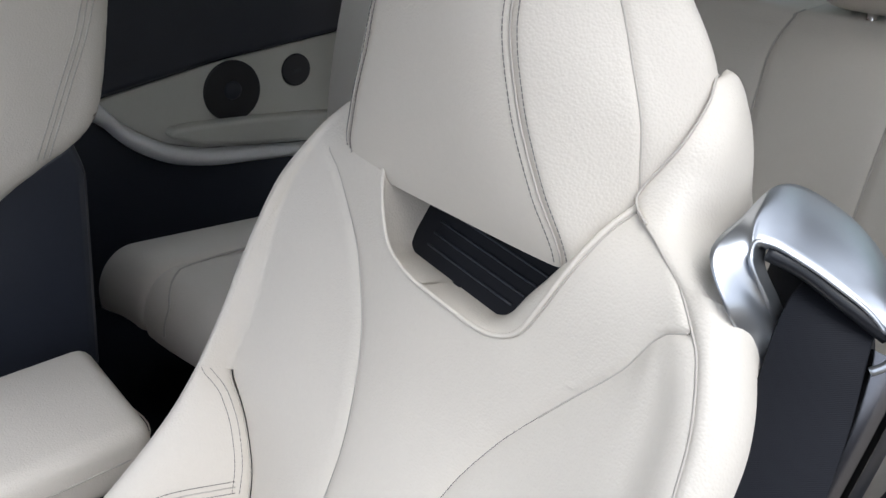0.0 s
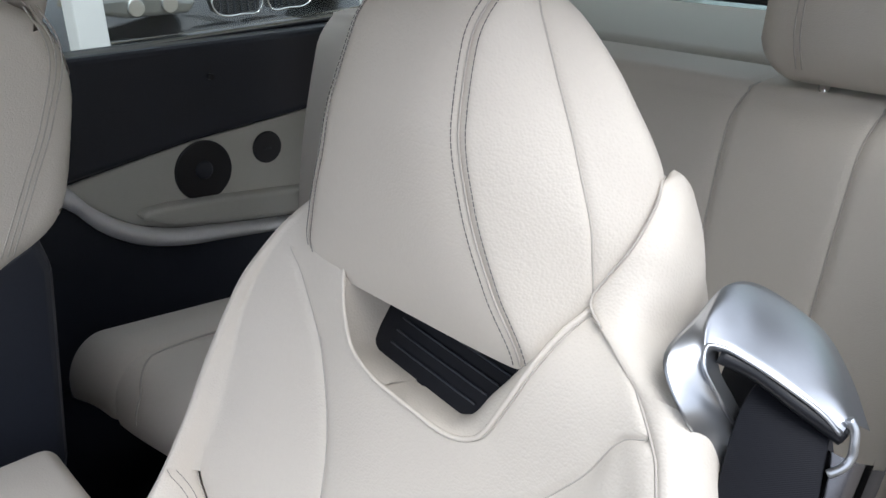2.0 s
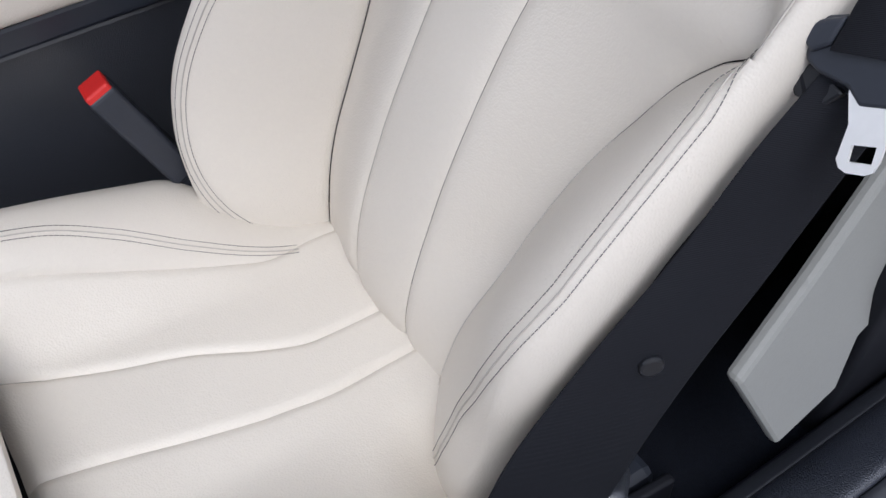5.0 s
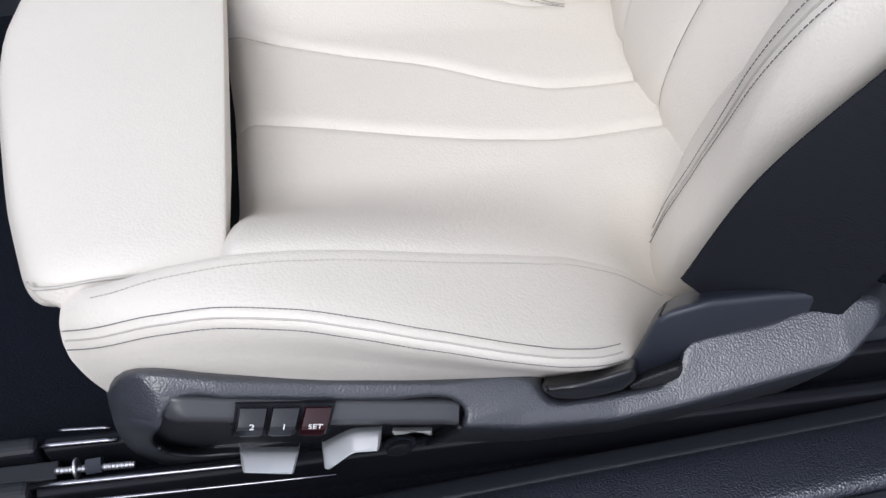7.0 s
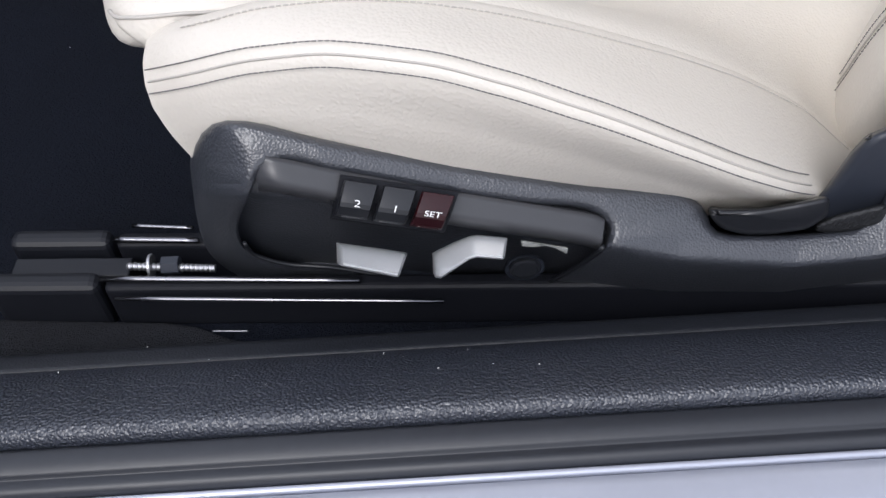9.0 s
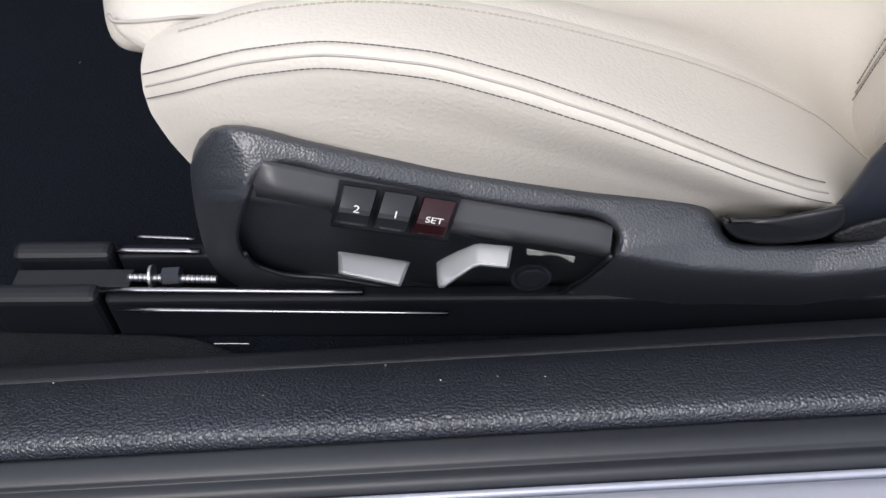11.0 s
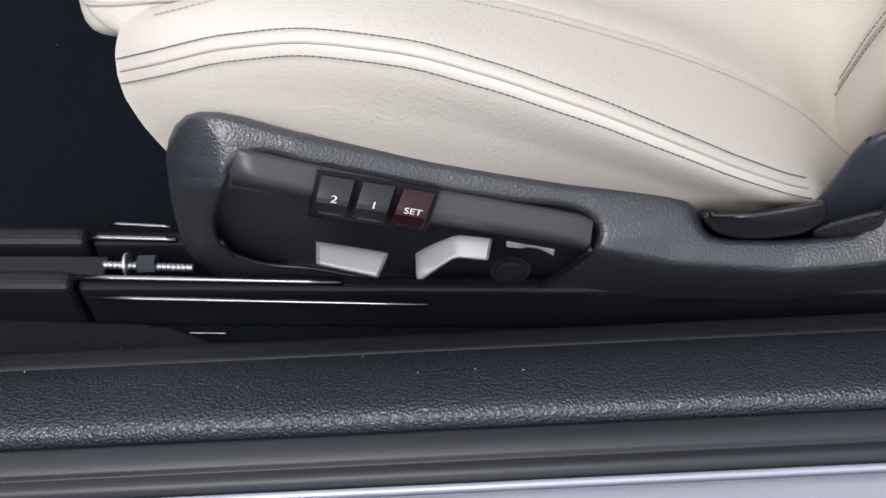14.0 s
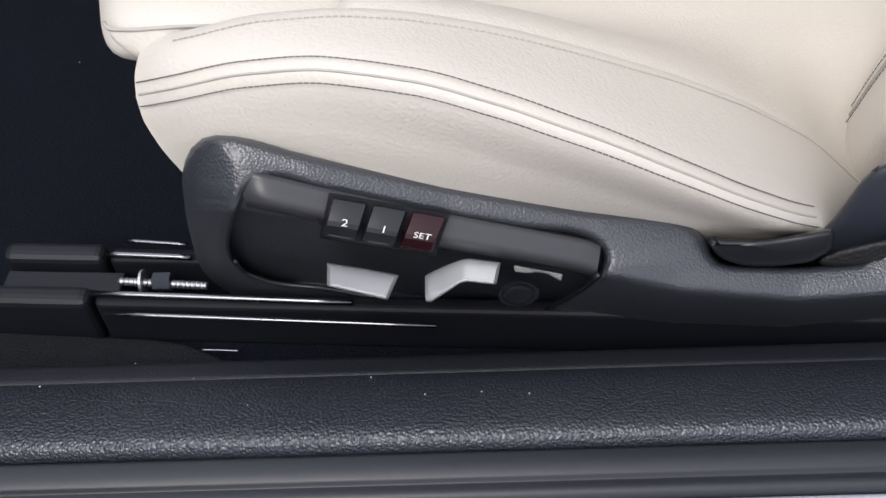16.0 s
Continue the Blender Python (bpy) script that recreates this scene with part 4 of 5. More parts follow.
def aimed(bm):
    for v in bm.verts:
        v.co = aim(v.co)
    return bm


def fold(v, up=0.55):
    h = v.z - float(np.interp(v.x, FOLD_X, FOLD_Z))
    k = math.sqrt(h * h + 0.0025 ** 2)
    y = v.y + (up * (h + k) + 0.95 * (k - h)) / 2 + 0.05 * max(0.0, (-0.345 - v.x) / 0.035) ** 2
    return aim(Vector((v.x, y, v.z)))


def folded(bm, up=0.55):
    for v in bm.verts:
        v.co = fold(v.co, up)
    return bm


def closed(pts, n):
    p = smooth_line(list(pts[-3:]) + list(pts) + list(pts[:3]), 900)
    i = int(np.argmin(np.linalg.norm(p[:450] - np.array(pts[0]), axis=1)))
    j = 450 + int(np.argmin(np.linalg.norm(p[450:] - np.array(pts[0]), axis=1)))
    return p[np.linspace(i, j, n + 1).astype(int)[:-1]]


def inset(p, d):
    t = np.roll(p, -1, 0) - np.roll(p, 1, 0)
    t /= np.linalg.norm(t, axis=1, keepdims=True)
    n = np.stack([t[:, 1], -t[:, 0]], 1)
    area = np.sum(p[:, 0] * np.roll(p[:, 1], -1) - np.roll(p[:, 0], -1) * p[:, 1])
    return p + n * d * (-1 if area > 0 else 1)


bm = bmesh.new()


def ring(p, y):
    return [bm.verts.new((x, y, z)) for x, z in p]


def bridge(a, b):
    for i in range(len(a)):
        bm.faces.new((a[i], a[(i + 1) % len(a)], b[(i + 1) % len(b)], b[i]))


NO, NI = 150, 100
o = closed([(a, b) for a, b in TRIM], NO)
i_ = closed(POCKET, NI)
rings_o = [ring(inset(o, d), y) for d, y in ((0.004, 0.0), (0.002, 0.0005), (0.0006, 0.002), (0.0, 0.0045), (0.0, 0.025))]
for a, b in zip(rings_o, rings_o[1:]):
    bridge(a, b)
rings_i = [ring(inset(i_, d), y) for d, y in ((-0.0045, 0.0), (-0.0028, 0.0005), (-0.0012, 0.0018), (-0.0003, 0.0045), (0.0003, 0.02))]
for a, b in zip(rings_i, rings_i[1:]):
    bridge(a, b)
bm.faces.new(rings_i[-1])
loop = []
for r in (rings_o[0], rings_i[0]):
    for k in range(len(r)):
        e = bm.edges.get((r[k], r[(k + 1) % len(r)])) or bm.edges.new((r[k], r[(k + 1) % len(r)]))
        loop.append(e)
bmesh.ops.triangle_fill(bm, use_beauty=True, use_dissolve=False, edges=loop)
for k in range(len(FOLD_X) - 1):
    p0, p1 = Vector((FOLD_X[k], 0, FOLD_Z[k])), Vector((FOLD_X[k + 1], 0, FOLD_Z[k + 1]))
    nrm = Vector((p0.z - p1.z, 0, p1.x - p0.x)).normalized()
    for o in (-0.007, -0.003, 0.0, 0.003, 0.007):
        near = [f for f in bm.faces if any(p0.x - 0.03 < v.co.x < p1.x + 0.03 for v in f.verts)]
        geom = list({e for f in near for e in f.edges}) + near + list({v for f in near for v in f.verts})
        bmesh.ops.bisect_plane(bm, geom=geom, plane_co=p0 + nrm * o, plane_no=nrm)
    geom = bm.verts[:] + bm.edges[:] + bm.faces[:]
    bmesh.ops.bisect_plane(bm, geom=geom, plane_co=p1, plane_no=Vector((1, 0, 0)))
folded(bm)
bmesh.ops.recalc_face_normals(bm, faces=bm.faces)
for e in bm.edges:
    if len(e.link_faces) == 2 and e.calc_face_angle(0) > radians(38):
        e.smooth = False
trim = part("side_trim", bm, BLACK, seat, "grained black plastic side trim", True)
TILT = radians(16)


def tilted(x, z, y=0.0):
    """A place on the switch panel: along its slope and down from it."""
    return Vector((-0.297 + x * math.cos(TILT) + z * math.sin(TILT), y, 0.168 - x * math.sin(TILT) + z * math.cos(TILT)))


T_edge = pchip((-0.353, -0.343, -0.334, -0.315, -0.274, -0.2278, -0.218, -0.2135), (0.2005, 0.1978, 0.1947, 0.1877, 0.1737, 0.1595, 0.1562, 0.1535))
rows = []
for x in np.linspace(-0.347, -0.2133, 62):
    rows.append([aim(Vector((x, y + 0.0032 * max(0.0, (-0.338 - x) / 0.009) ** 2, float(T_edge(x)) - dz))) for dz, y in
                 ((-0.001, 0.016), (0.0, 0.0112), (0.003, 0.0098), (0.007, 0.0076), (0.011, 0.0054), (0.0138, 0.0044), (0.016, 0.0046), (0.0178, 0.0062), (0.0188, 0.0092), (0.0192, 0.016))])
raw("switch_panel", [p for r in rows for p in r], grid_faces(len(rows), 10), LEDGE_MAT, trim, "smooth dark grey switch panel")
RIM = [(-0.3575, 0.15), (-0.356, 0.144), (-0.349, 0.1382), (-0.323, 0.1312), (-0.296, 0.1222), (-0.268, 0.1162), (-0.246, 0.1102), (-0.237, 0.1122), (-0.223, 0.1232), (-0.2125, 0.137)]
cord("pocket_rim", [tuple(fold(Vector((x, 0.0005, z)))) for x, z in smooth_line(RIM, 70)], 0.0012, trim, SATIN)
lip2 = [(-0.3205, 0.175), (-0.3195, 0.168), (-0.3165, 0.1625), (-0.311, 0.1605)]
cord("button_frame", [tuple(fold(Vector((x, 0.004, z)))) for x, z in smooth_line(lip2, 16)], 0.0012, trim, SATIN)
bezel = bmesh.new()
grid = []
for x in np.linspace(-0.0228, 0.0228, 12):
    grid.append([bezel.verts.new(aim(tilted(x, z, y))) for z, y in ((0.0125, 0.012), (0.0122, 0.0078), (0.008, 0.0062), (0.0, 0.0035), (-0.006, 0.003), (-0.0112, 0.0036), (-0.0125, 0.012))])
for a, b in zip(grid, grid[1:]):
    for k in range(6):
        bezel.faces.new((a[k], a[k + 1], b[k + 1], b[k]))
bezel.faces.new(grid[0])
bezel.faces.new(list(reversed(grid[-1])))
part("button_bezel", bezel, DULL, trim, "black frame behind the memory buttons")
B_Z, B_Y = (-0.0104, -0.0098, -0.0085, -0.004, -0.0015, 0.0035, 0.0098, 0.0106), (0.009, -0.0005, -0.0024, -0.0032, -0.0024, 0.0002, 0.0046, 0.011)


def memory_button(x, material, text, label):
    bm = bmesh.new()
    prof = list(zip(B_Z, B_Y))
    rows = []
    for xx, more in ((-0.0066, 0.006), (-0.0065, 0.0012), (-0.0059, 0.0002), (-0.003, 0.0), (0.003, 0.0), (0.0059, 0.0002), (0.0065, 0.0012), (0.0066, 0.006)):
        rows.append([bm.verts.new(aim(tilted(x + xx + 0.04 * z, z, max(y + more, y)))) for z, y in prof])
    for a, b in zip(rows, rows[1:]):
        for k in range(len(prof) - 1):
            bm.faces.new((a[k], a[k + 1], b[k + 1], b[k]))
    bm.faces.new(rows[0])
    bm.faces.new(list(reversed(rows[-1])))
    bm.normal_update()
    for e in bm.edges:
        if len(e.link_faces) == 2 and e.calc_face_angle(0) > radians(17):
            e.smooth = False
    ob = part("memory_button", bm, material, trim, label, True)
    word = lettering("lettering", text, 0.0055 if len(text) == 1 else 0.0045, Matrix.Identity(4), ob, WHITE)
    for v in word.data.vertices:
        z = v.co.y - 0.0015
        v.co = aim(tilted(x + v.co.x + 0.0004, z, float(np.interp(z, B_Z, B_Y)) - 0.0008 - v.co.z * 0.5))
    cord("button_edge", [tuple(aim(tilted(x + xx, -0.0093, -0.0016))) for xx in np.linspace(-0.0045, 0.0045, 6)], 0.0003, ob, LEDGE_MAT if material is SATIN else material, 6)
    return ob


memory_button(-0.0150, SATIN, "2", "black memory button marked 2")
memory_button(0.0000, SATIN, "1", "black memory button marked 1")
memory_button(0.0150, WINE, "SET", "wine red memory button marked SET")


def wedge(name, top, low, label, ends):
    """A switch cap whose long face looks up and out."""
    bm = bmesh.new()
    steps = ((0.0, 0.012), (0.0, 0.0035), (0.06, 0.0012), (0.3, -0.002), (0.6, -0.0055), (0.85, -0.0082), (0.95, -0.0085), (1.0, -0.0075), (1.03, -0.005), (1.0, 0.004))
    rows = [[bm.verts.new(aim(Vector((p[0] + (q[0] - p[0]) * u, y + e, p[1] + (q[1] - p[1]) * u)))) for u, y in steps] for (p, q), e in zip(zip(top, low), ends)]
    for a, b in zip(rows, rows[1:]):
        for k in range(len(steps) - 1):
            bm.faces.new((a[k], a[k + 1], b[k + 1], b[k]))
    bm.faces.new(rows[0])
    bm.faces.new(list(reversed(rows[-1])))
    bm.normal_update()
    for e in bm.edges:
        if len(e.link_faces) == 2 and e.calc_face_angle(0) > radians(40):
            e.smooth = False
    return part(name, bm, MATTE_SILVER, trim, label, True)


wedge("cushion_switch", [(-0.3212, 0.1478), (-0.3208, 0.148), (-0.3198, 0.1478), (-0.307, 0.1441), (-0.2948, 0.1402), (-0.2938, 0.1396), (-0.2934, 0.139)],
      [(-0.3228, 0.1355), (-0.3225, 0.1352), (-0.3215, 0.1346), (-0.311, 0.1302), (-0.2998, 0.1256), (-0.2988, 0.1254), (-0.2984, 0.1256)], "silver seat cushion switch", (0.012, 0.002, 0.0, 0.0, 0.0, 0.002, 0.012))
wedge("backrest_switch", [(-0.2828, 0.138), (-0.2824, 0.1388), (-0.2805, 0.1405), (-0.274, 0.1448), (-0.2675, 0.148), (-0.265, 0.1484), (-0.2535, 0.1459), (-0.2525, 0.1454), (-0.2522, 0.1448)],
      [(-0.2832, 0.125), (-0.283, 0.1235), (-0.2808, 0.123), (-0.275, 0.1285), (-0.2685, 0.1345), (-0.2655, 0.1355), (-0.255, 0.1332), (-0.254, 0.1332), (-0.2536, 0.1336)], "silver bent backrest switch",
      (0.012, 0.003, 0.001, 0.0, 0.0, 0.0, 0.0, 0.002, 0.012))
HK = [(-0.247, 0.144), (-0.227, 0.1378), (-0.2275, 0.1335), (-0.233, 0.138), (-0.237, 0.1398), (-0.241, 0.139), (-0.2465, 0.14)]
part("lumbar_mark", aimed(prism(HK, "y", 0.002, 0.01, 0.0008, 2)), STONE, trim, "grey edge of the lumbar switch")
dial = part("lumbar_dial", aimed(disc((-0.2445, 0.006, 0.126), (0, 1, 0.25), 0.0068, 0.01, 32, 0.0018)), SATIN, trim, "round black lumbar switch")
part("dial_ring", aimed(disc((-0.2445, 0.011, 0.126), (0, 1, 0.25), 0.0085, 0.006, 32, 0.001)), SMOOTH, dial)
LEVER = [(-0.1725, 0.1574), (-0.167, 0.1555), (-0.151, 0.1545), (-0.1366, 0.157), (-0.1246, 0.160), (-0.122, 0.148), (-0.128, 0.1405), (-0.142, 0.1385), (-0.1536, 0.139), (-0.1645, 0.1435), (-0.1705, 0.151)]
part("release_lever", aimed(prism(LEVER, "y", 0.009, 0.05, 0.0035, 3)), SATIN, seat, "smooth black release lever", True)
HINGE = [(-0.136, 0.147), (-0.1325, 0.152), (-0.1265, 0.164), (-0.122, 0.186), (-0.117, 0.193), (-0.0957, 0.197), (-0.0637, 0.194), (-0.03, 0.188), (-0.03, 0.12), (-0.064, 0.1244), (-0.098, 0.132), (-0.124, 0.134)]
part("hinge_cover", aimed(prism(HINGE, "y", 0.026, 0.06, 0.006, 4)), SMOOTH, seat, "black hinge cover", True)
MESH_PAD = [(-0.1262, 0.143), (-0.1195, 0.1475), (-0.1074, 0.1512), (-0.1002, 0.1535), (-0.0985, 0.15), (-0.0977, 0.1452), (-0.0985, 0.1395), (-0.1123, 0.1368), (-0.1244, 0.1384)]
part("mesh_pad", aimed(prism(MESH_PAD, "y", 0.012, 0.03, 0.003, 3)), MESH, seat, "black mesh pad beside the hinge", True)
part("seat_frame", rbox((-0.36, 0.05, 0.045), (0.10, 0.52, 0.072), 0.01), SMOOTH, seat, "black seat underframe")

# seat rails
def rail_bar(a, b, y0, y1, z0, z1, r):
    """A bar along the rails, drawn a little towards the door at its rear."""
    bm = rbox((a, y0, z0), (b, y1, z1), r, 3)
    for v in bm.verts:
        v.co.y -= 0.06 * (v.co.x + 0.45)
    return bm


for y0, z0 in ((0.0375, 0.052), (0.0665, 0.052), (0.50, 0.048), (0.53, 0.048)):
    rail = part("seat_rail", rail_bar(-0.447, 0.1, y0, y0 + 0.0095, z0, 0.0825, 0.003), DULL, seat, "black steel seat rail")
    part("rail_cover", rail_bar(-0.507 if y0 < 0.05 else -0.5025, -0.4495, y0 - 0.001, y0 + 0.0112, 0.05, 0.0845, 0.0045), COVER, rail, "black plastic rail end")
part("rail_channel", rail_bar(-0.4985, -0.4375, 0.0495, 0.0618, 0.05, 0.0785, 0.001), COVER, seat, "dark grey rail channel")
for x0, y0, x1, y1, r in ((-0.439, 0.077, -0.407, 0.073, 0.0011), (-0.447, 0.068, -0.403, 0.064, 0.0016), (-0.448, 0.042, -0.32, 0.032, 0.0016), (-0.438, 0.029, -0.28, 0.0165, 0.0011)):
    cord("rail_edge", [(x0 + (x1 - x0) * t, y0 + (y1 - y0) * t, 0.085) for t in np.linspace(0, 1, 8)], r, seat, RAIL, 12, "grey metal cord drawn as the rail's highlight")
V = [(-0.437 + i * 0.0006, 0.051 - 0.0001 * i * 0.6, 0.083) for i in range(75)]
spindle = cord("rail_spindle", V, np.array([0.0022 if (i // 2) % 2 else 0.0017 for i in range(75)]), seat, STEEL, 10, "threaded steel spindle")
part("spindle_nut", disc((-0.425, 0.0505, 0.083), (1, 0, 0), 0.006, 0.0018, 20, 0.0005), STEEL, spindle)
part("spindle_bush", disc((-0.415, 0.050, 0.083), (1, 0, 0), 0.0048, 0.009, 6, 0.0004), SMOOTH, spindle)

fit_new_to_view(before)

# buckle beside the cushion
buckle = part("buckle", rbox((-0.013, -0.016, -0.11), (0.013, 0.016, 0.0), 0.004, 3), SMOOTH, seat, "black seat belt buckle")
ax = (Vector((-0.095, 0.488, 0.205)) - Vector((-0.130, 0.505, 0.292))).normalized()
buckle.matrix_local = Matrix.Translation((-0.130, 0.505, 0.292)) @ Vector((0, 0, -1)).rotation_difference(ax).to_matrix().to_4x4()
part("release_button", rbox((-0.0115, -0.0145, -0.008), (0.0115, 0.0145, 0.005), 0.002, 2), RED, buckle, "red release button")
part("buckle_neck", rbox((-0.010, -0.012, -0.17), (0.010, 0.012, -0.1), 0.003, 2), SMOOTH, buckle)

# ---- seat belt ----
belt = thing("seat_belt", "black webbing seat belt hanging beside the seat", "seat belt")


def ribbon(name, L, R, n, material, parent, thick=0.0013):
    A, B = smooth_line(L, n), smooth_line(R, n)
    A, B = back_at(*A.T), back_at(*B.T)
    T = np.gradient(A, axis=0)
    N = np.cross(B - A, T)
    N /= np.linalg.norm(N, axis=1, keepdims=True)
    rows = []
    for k, (t, o) in enumerate([(0, 0), (0.02, 1), (0.25, 1), (0.5, 1), (0.75, 1), (0.98, 1), (1, 0), (0.98, -1), (0.5, -1), (0.02, -1)]):
        rows.append(A + (B - A) * t + N * o * thick / 2)
    V = np.stack(rows, 1)
    return raw(name, V.reshape(-1, 3), grid_faces(n, V.shape[1], True), material, parent)


ribbon("webbing", [(0.63, -0.2, -0.004), (0.618, -0.201, 0.014), (0.56, -0.207, 0.027), (0.506, -0.216, 0.037), (0.404, -0.2295, 0.054)],
       [(0.622, -0.232, -0.012), (0.61, -0.238, 0.004), (0.57, -0.247, 0.013), (0.524, -0.254, 0.024), (0.4175, -0.2665, 0.053)], 50, WEB, belt)
low = ribbon("webbing", [(0.402, -0.229, 0.044), (0.35, -0.2265, 0.058), (0.29, -0.2245, 0.066), (0.213, -0.2225, 0.09), (0.134, -0.2225, 0.11), (0.06, -0.222, 0.105)],
             [(0.41, -0.262, 0.03), (0.35, -0.254, 0.015), (0.274, -0.253, 0.0192), (0.224, -0.253, 0.0264), (0.16, -0.253, 0.0282), (0.10, -0.253, 0.024), (0.03, -0.253, 0.02)], 50, WEB, belt)
c = Vector(back_at(0.2145, -0.2405, 0.0545))
part("stop_button", disc(c, Vector(back_at(0, -0.9, 0.42) - back_at(0, 0, 0)).normalized(), 0.0075, 0.005, 24, 0.0018), SATIN, belt, "round black plastic stop button")


def on_back(bm):
    """Places drawn as (up the back, across, forward) set into the leaning frame of the backrest."""
    for v in bm.verts:
        v.co = Vector(back_at(v.co.x, v.co.y, v.co.z))
    return bm


TONG = [(0.4009, -0.2154), (0.4094, -0.2126), (0.4143, -0.2169), (0.4216, -0.2291), (0.4255, -0.245), (0.429, -0.2665), (0.4275, -0.2715), (0.4235, -0.2718), (0.418, -0.2697),
        (0.4029, -0.2678), (0.3953, -0.2648), (0.3893, -0.2527), (0.3937, -0.2437), (0.3922, -0.2283), (0.3941, -0.2207)]
tongue = part("belt_tongue", on_back(prism(TONG, "z", 0.040, 0.0505, 0.0022, 3)), SMOOTH, belt, "black plastic belt tongue")
part("tongue_shoulder", on_back(prism([(0.4015, -0.2165), (0.409, -0.214), (0.4135, -0.2185), (0.4195, -0.2275), (0.406, -0.2285), (0.3985, -0.2215)], "z", 0.049, 0.0535, 0.002, 3)), SMOOTH, tongue)
tab = part("tongue_tab", on_back(prism([(0.3826, -0.216), (0.3885, -0.2155), (0.3925, -0.219), (0.3925, -0.226), (0.3895, -0.242), (0.380, -0.2374), (0.3761, -0.2222)], "z", 0.037, 0.0445, 0.0016, 2)), SATIN, tongue)
part("tab_slot", on_back(prism([(0.3855, -0.2195), (0.388, -0.2192), (0.382, -0.2262), (0.3795, -0.2255)], "z", 0.0435, 0.0448, 0.0002, 1)), DULL, tab)
bm = bmesh.new()
outl = [(0.395, -0.2445), (0.3925, -0.2475), (0.392, -0.254), (0.3985, -0.2655), (0.389, -0.2701), (0.3744, -0.2741), (0.3695, -0.2742), (0.3665, -0.272), (0.3628, -0.2645), (0.363, -0.2605), (0.3656, -0.2575), (0.3812, -0.2534), (0.3925, -0.2455)]
hole = [(0.3746, -0.2598), (0.3798, -0.2694), (0.3723, -0.2719), (0.3673, -0.2624)]
o = [bm.verts.new((a, b, 0.0497)) for a, b in outl]
h = [bm.verts.new((a, b, 0.0497)) for a, b in hole]
es = [bm.edges.new((r[k], r[(k + 1) % len(r)])) for r in (o, h) for k in range(len(r))]
bmesh.ops.triangle_fill(bm, use_beauty=True, use_dissolve=False, edges=es)
g = bmesh.ops.extrude_face_region(bm, geom=bm.faces[:])
for v in g["geom"]:
    if isinstance(v, bmesh.types.BMVert):
        v.co.z -= 0.0024
part("latch_plate", on_back(bm), ZINC, tongue, "bright steel latch plate with a square hole")

# ---- door sill and floor ----
before = set(o.name for o in bpy.data.objects)
XS = np.linspace(-1.5, 0.9, 40)


def rise(x):
    return 0.012 * max(0.0, (x + 0.05) / 0.5) ** 2


def along(pts):
    """A section of the sill, which swings inwards a little towards the rear and rises there."""
    return lambda x: [(y + 0.006 * (x + 0.27), z + rise(x)) for y, z in pts]


sweep("sill_shelf", along([(0.012, 0.04), (0.004, 0.076), (0.0, 0.085), (-0.003, 0.0868), (-0.0105, 0.0898), (-0.0125, 0.0902), (-0.0135, 0.0895), (-0.014, 0.085)]), XS, SHELF, None,
      "smooth black inner edge of the door sill", "door sill", "structure")
sweep("door_sill", along([(-0.0125, 0.084), (-0.0138, 0.0908), (-0.0165, 0.0945), (-0.021, 0.0985), (-0.027, 0.1027), (-0.034, 0.1068), (-0.041, 0.1103), (-0.048, 0.1134), (-0.0535, 0.1154),
                          (-0.0575, 0.1163), (-0.0602, 0.1158), (-0.0618, 0.1142), (-0.0624, 0.111), (-0.0625, 0.1)]), XS, SILL, None, "grained black plastic door sill cover", "door sill", "structure")
sweep("sill_seal", along([(-0.0618, 0.098), (-0.0628, 0.1085), (-0.0635, 0.1103), (-0.0648, 0.1108), (-0.069, 0.1103), (-0.0728, 0.1092), (-0.0738, 0.1084), (-0.0742, 0.1068),
                          (-0.0748, 0.1066), (-0.0762, 0.1072), (-0.0785, 0.107), (-0.0802, 0.1058), (-0.0812, 0.1035), (-0.0815, 0.095)]), XS, RUBBER, None,
      "dark grey rubber seal along the sill", "door seal", "structure")
sweep("sill_flange", along([(-0.0812, 0.09), (-0.0815, 0.1032), (-0.0822, 0.104), (-0.0838, 0.1038), (-0.0843, 0.1028), (-0.0845, 0.09)]), XS, PAINT, None, "silver painted flange beside the seal", "car body", "structure")
sweep("body_sill", along([(-0.0846, 0.07), (-0.0849, 0.102), (-0.0858, 0.1038), (-0.09, 0.1042), (-0.108, 0.102), (-0.132, 0.094), (-0.15, 0.075), (-0.158, -0.1), (-0.14, -0.2)]),
      XS, PAINT, None, "silver painted body sill under the door", "car body", "structure")
part("sill_plug", disc((-0.1004, -0.0675, 0.1098), (0, 0, 1), 0.0017, 0.002, 16, 0.0003), SATIN, None, "small round black plug in the sill seal", category="plug")
bm = bmesh.new()
bmesh.ops.create_grid(bm, x_segments=60, y_segments=40, size=0.5)
for v in bm.verts:
    x, y = v.co.x * 2.4 - 0.3, 0.002 + (v.co.y + 0.5) * 1.38
    z = 0.052 + 0.003 * noise.noise(Vector((x * 8, y * 8, 0)))
    if x < -0.62:
        z -= 0.1 * min(1, (-0.62 - x) / 0.3)
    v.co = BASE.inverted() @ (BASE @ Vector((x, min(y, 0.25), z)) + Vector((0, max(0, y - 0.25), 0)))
part("floor", bm, CARPET, None, "black carpet car floor", True, "floor", "structure")
bm = prism([(-1.2, 0.055), (-0.56, 0.045), (-0.4757, 0.0371), (-0.4211, 0.0322), (-0.4035, 0.0281), (-0.3965, 0.0245), (-0.385, 0.019), (-0.36, 0.016), (-0.1, 0.012), (-0.1, 0.0), (-1.2, 0.0)], "z", 0.04, 0.0605, 0.002, 2)
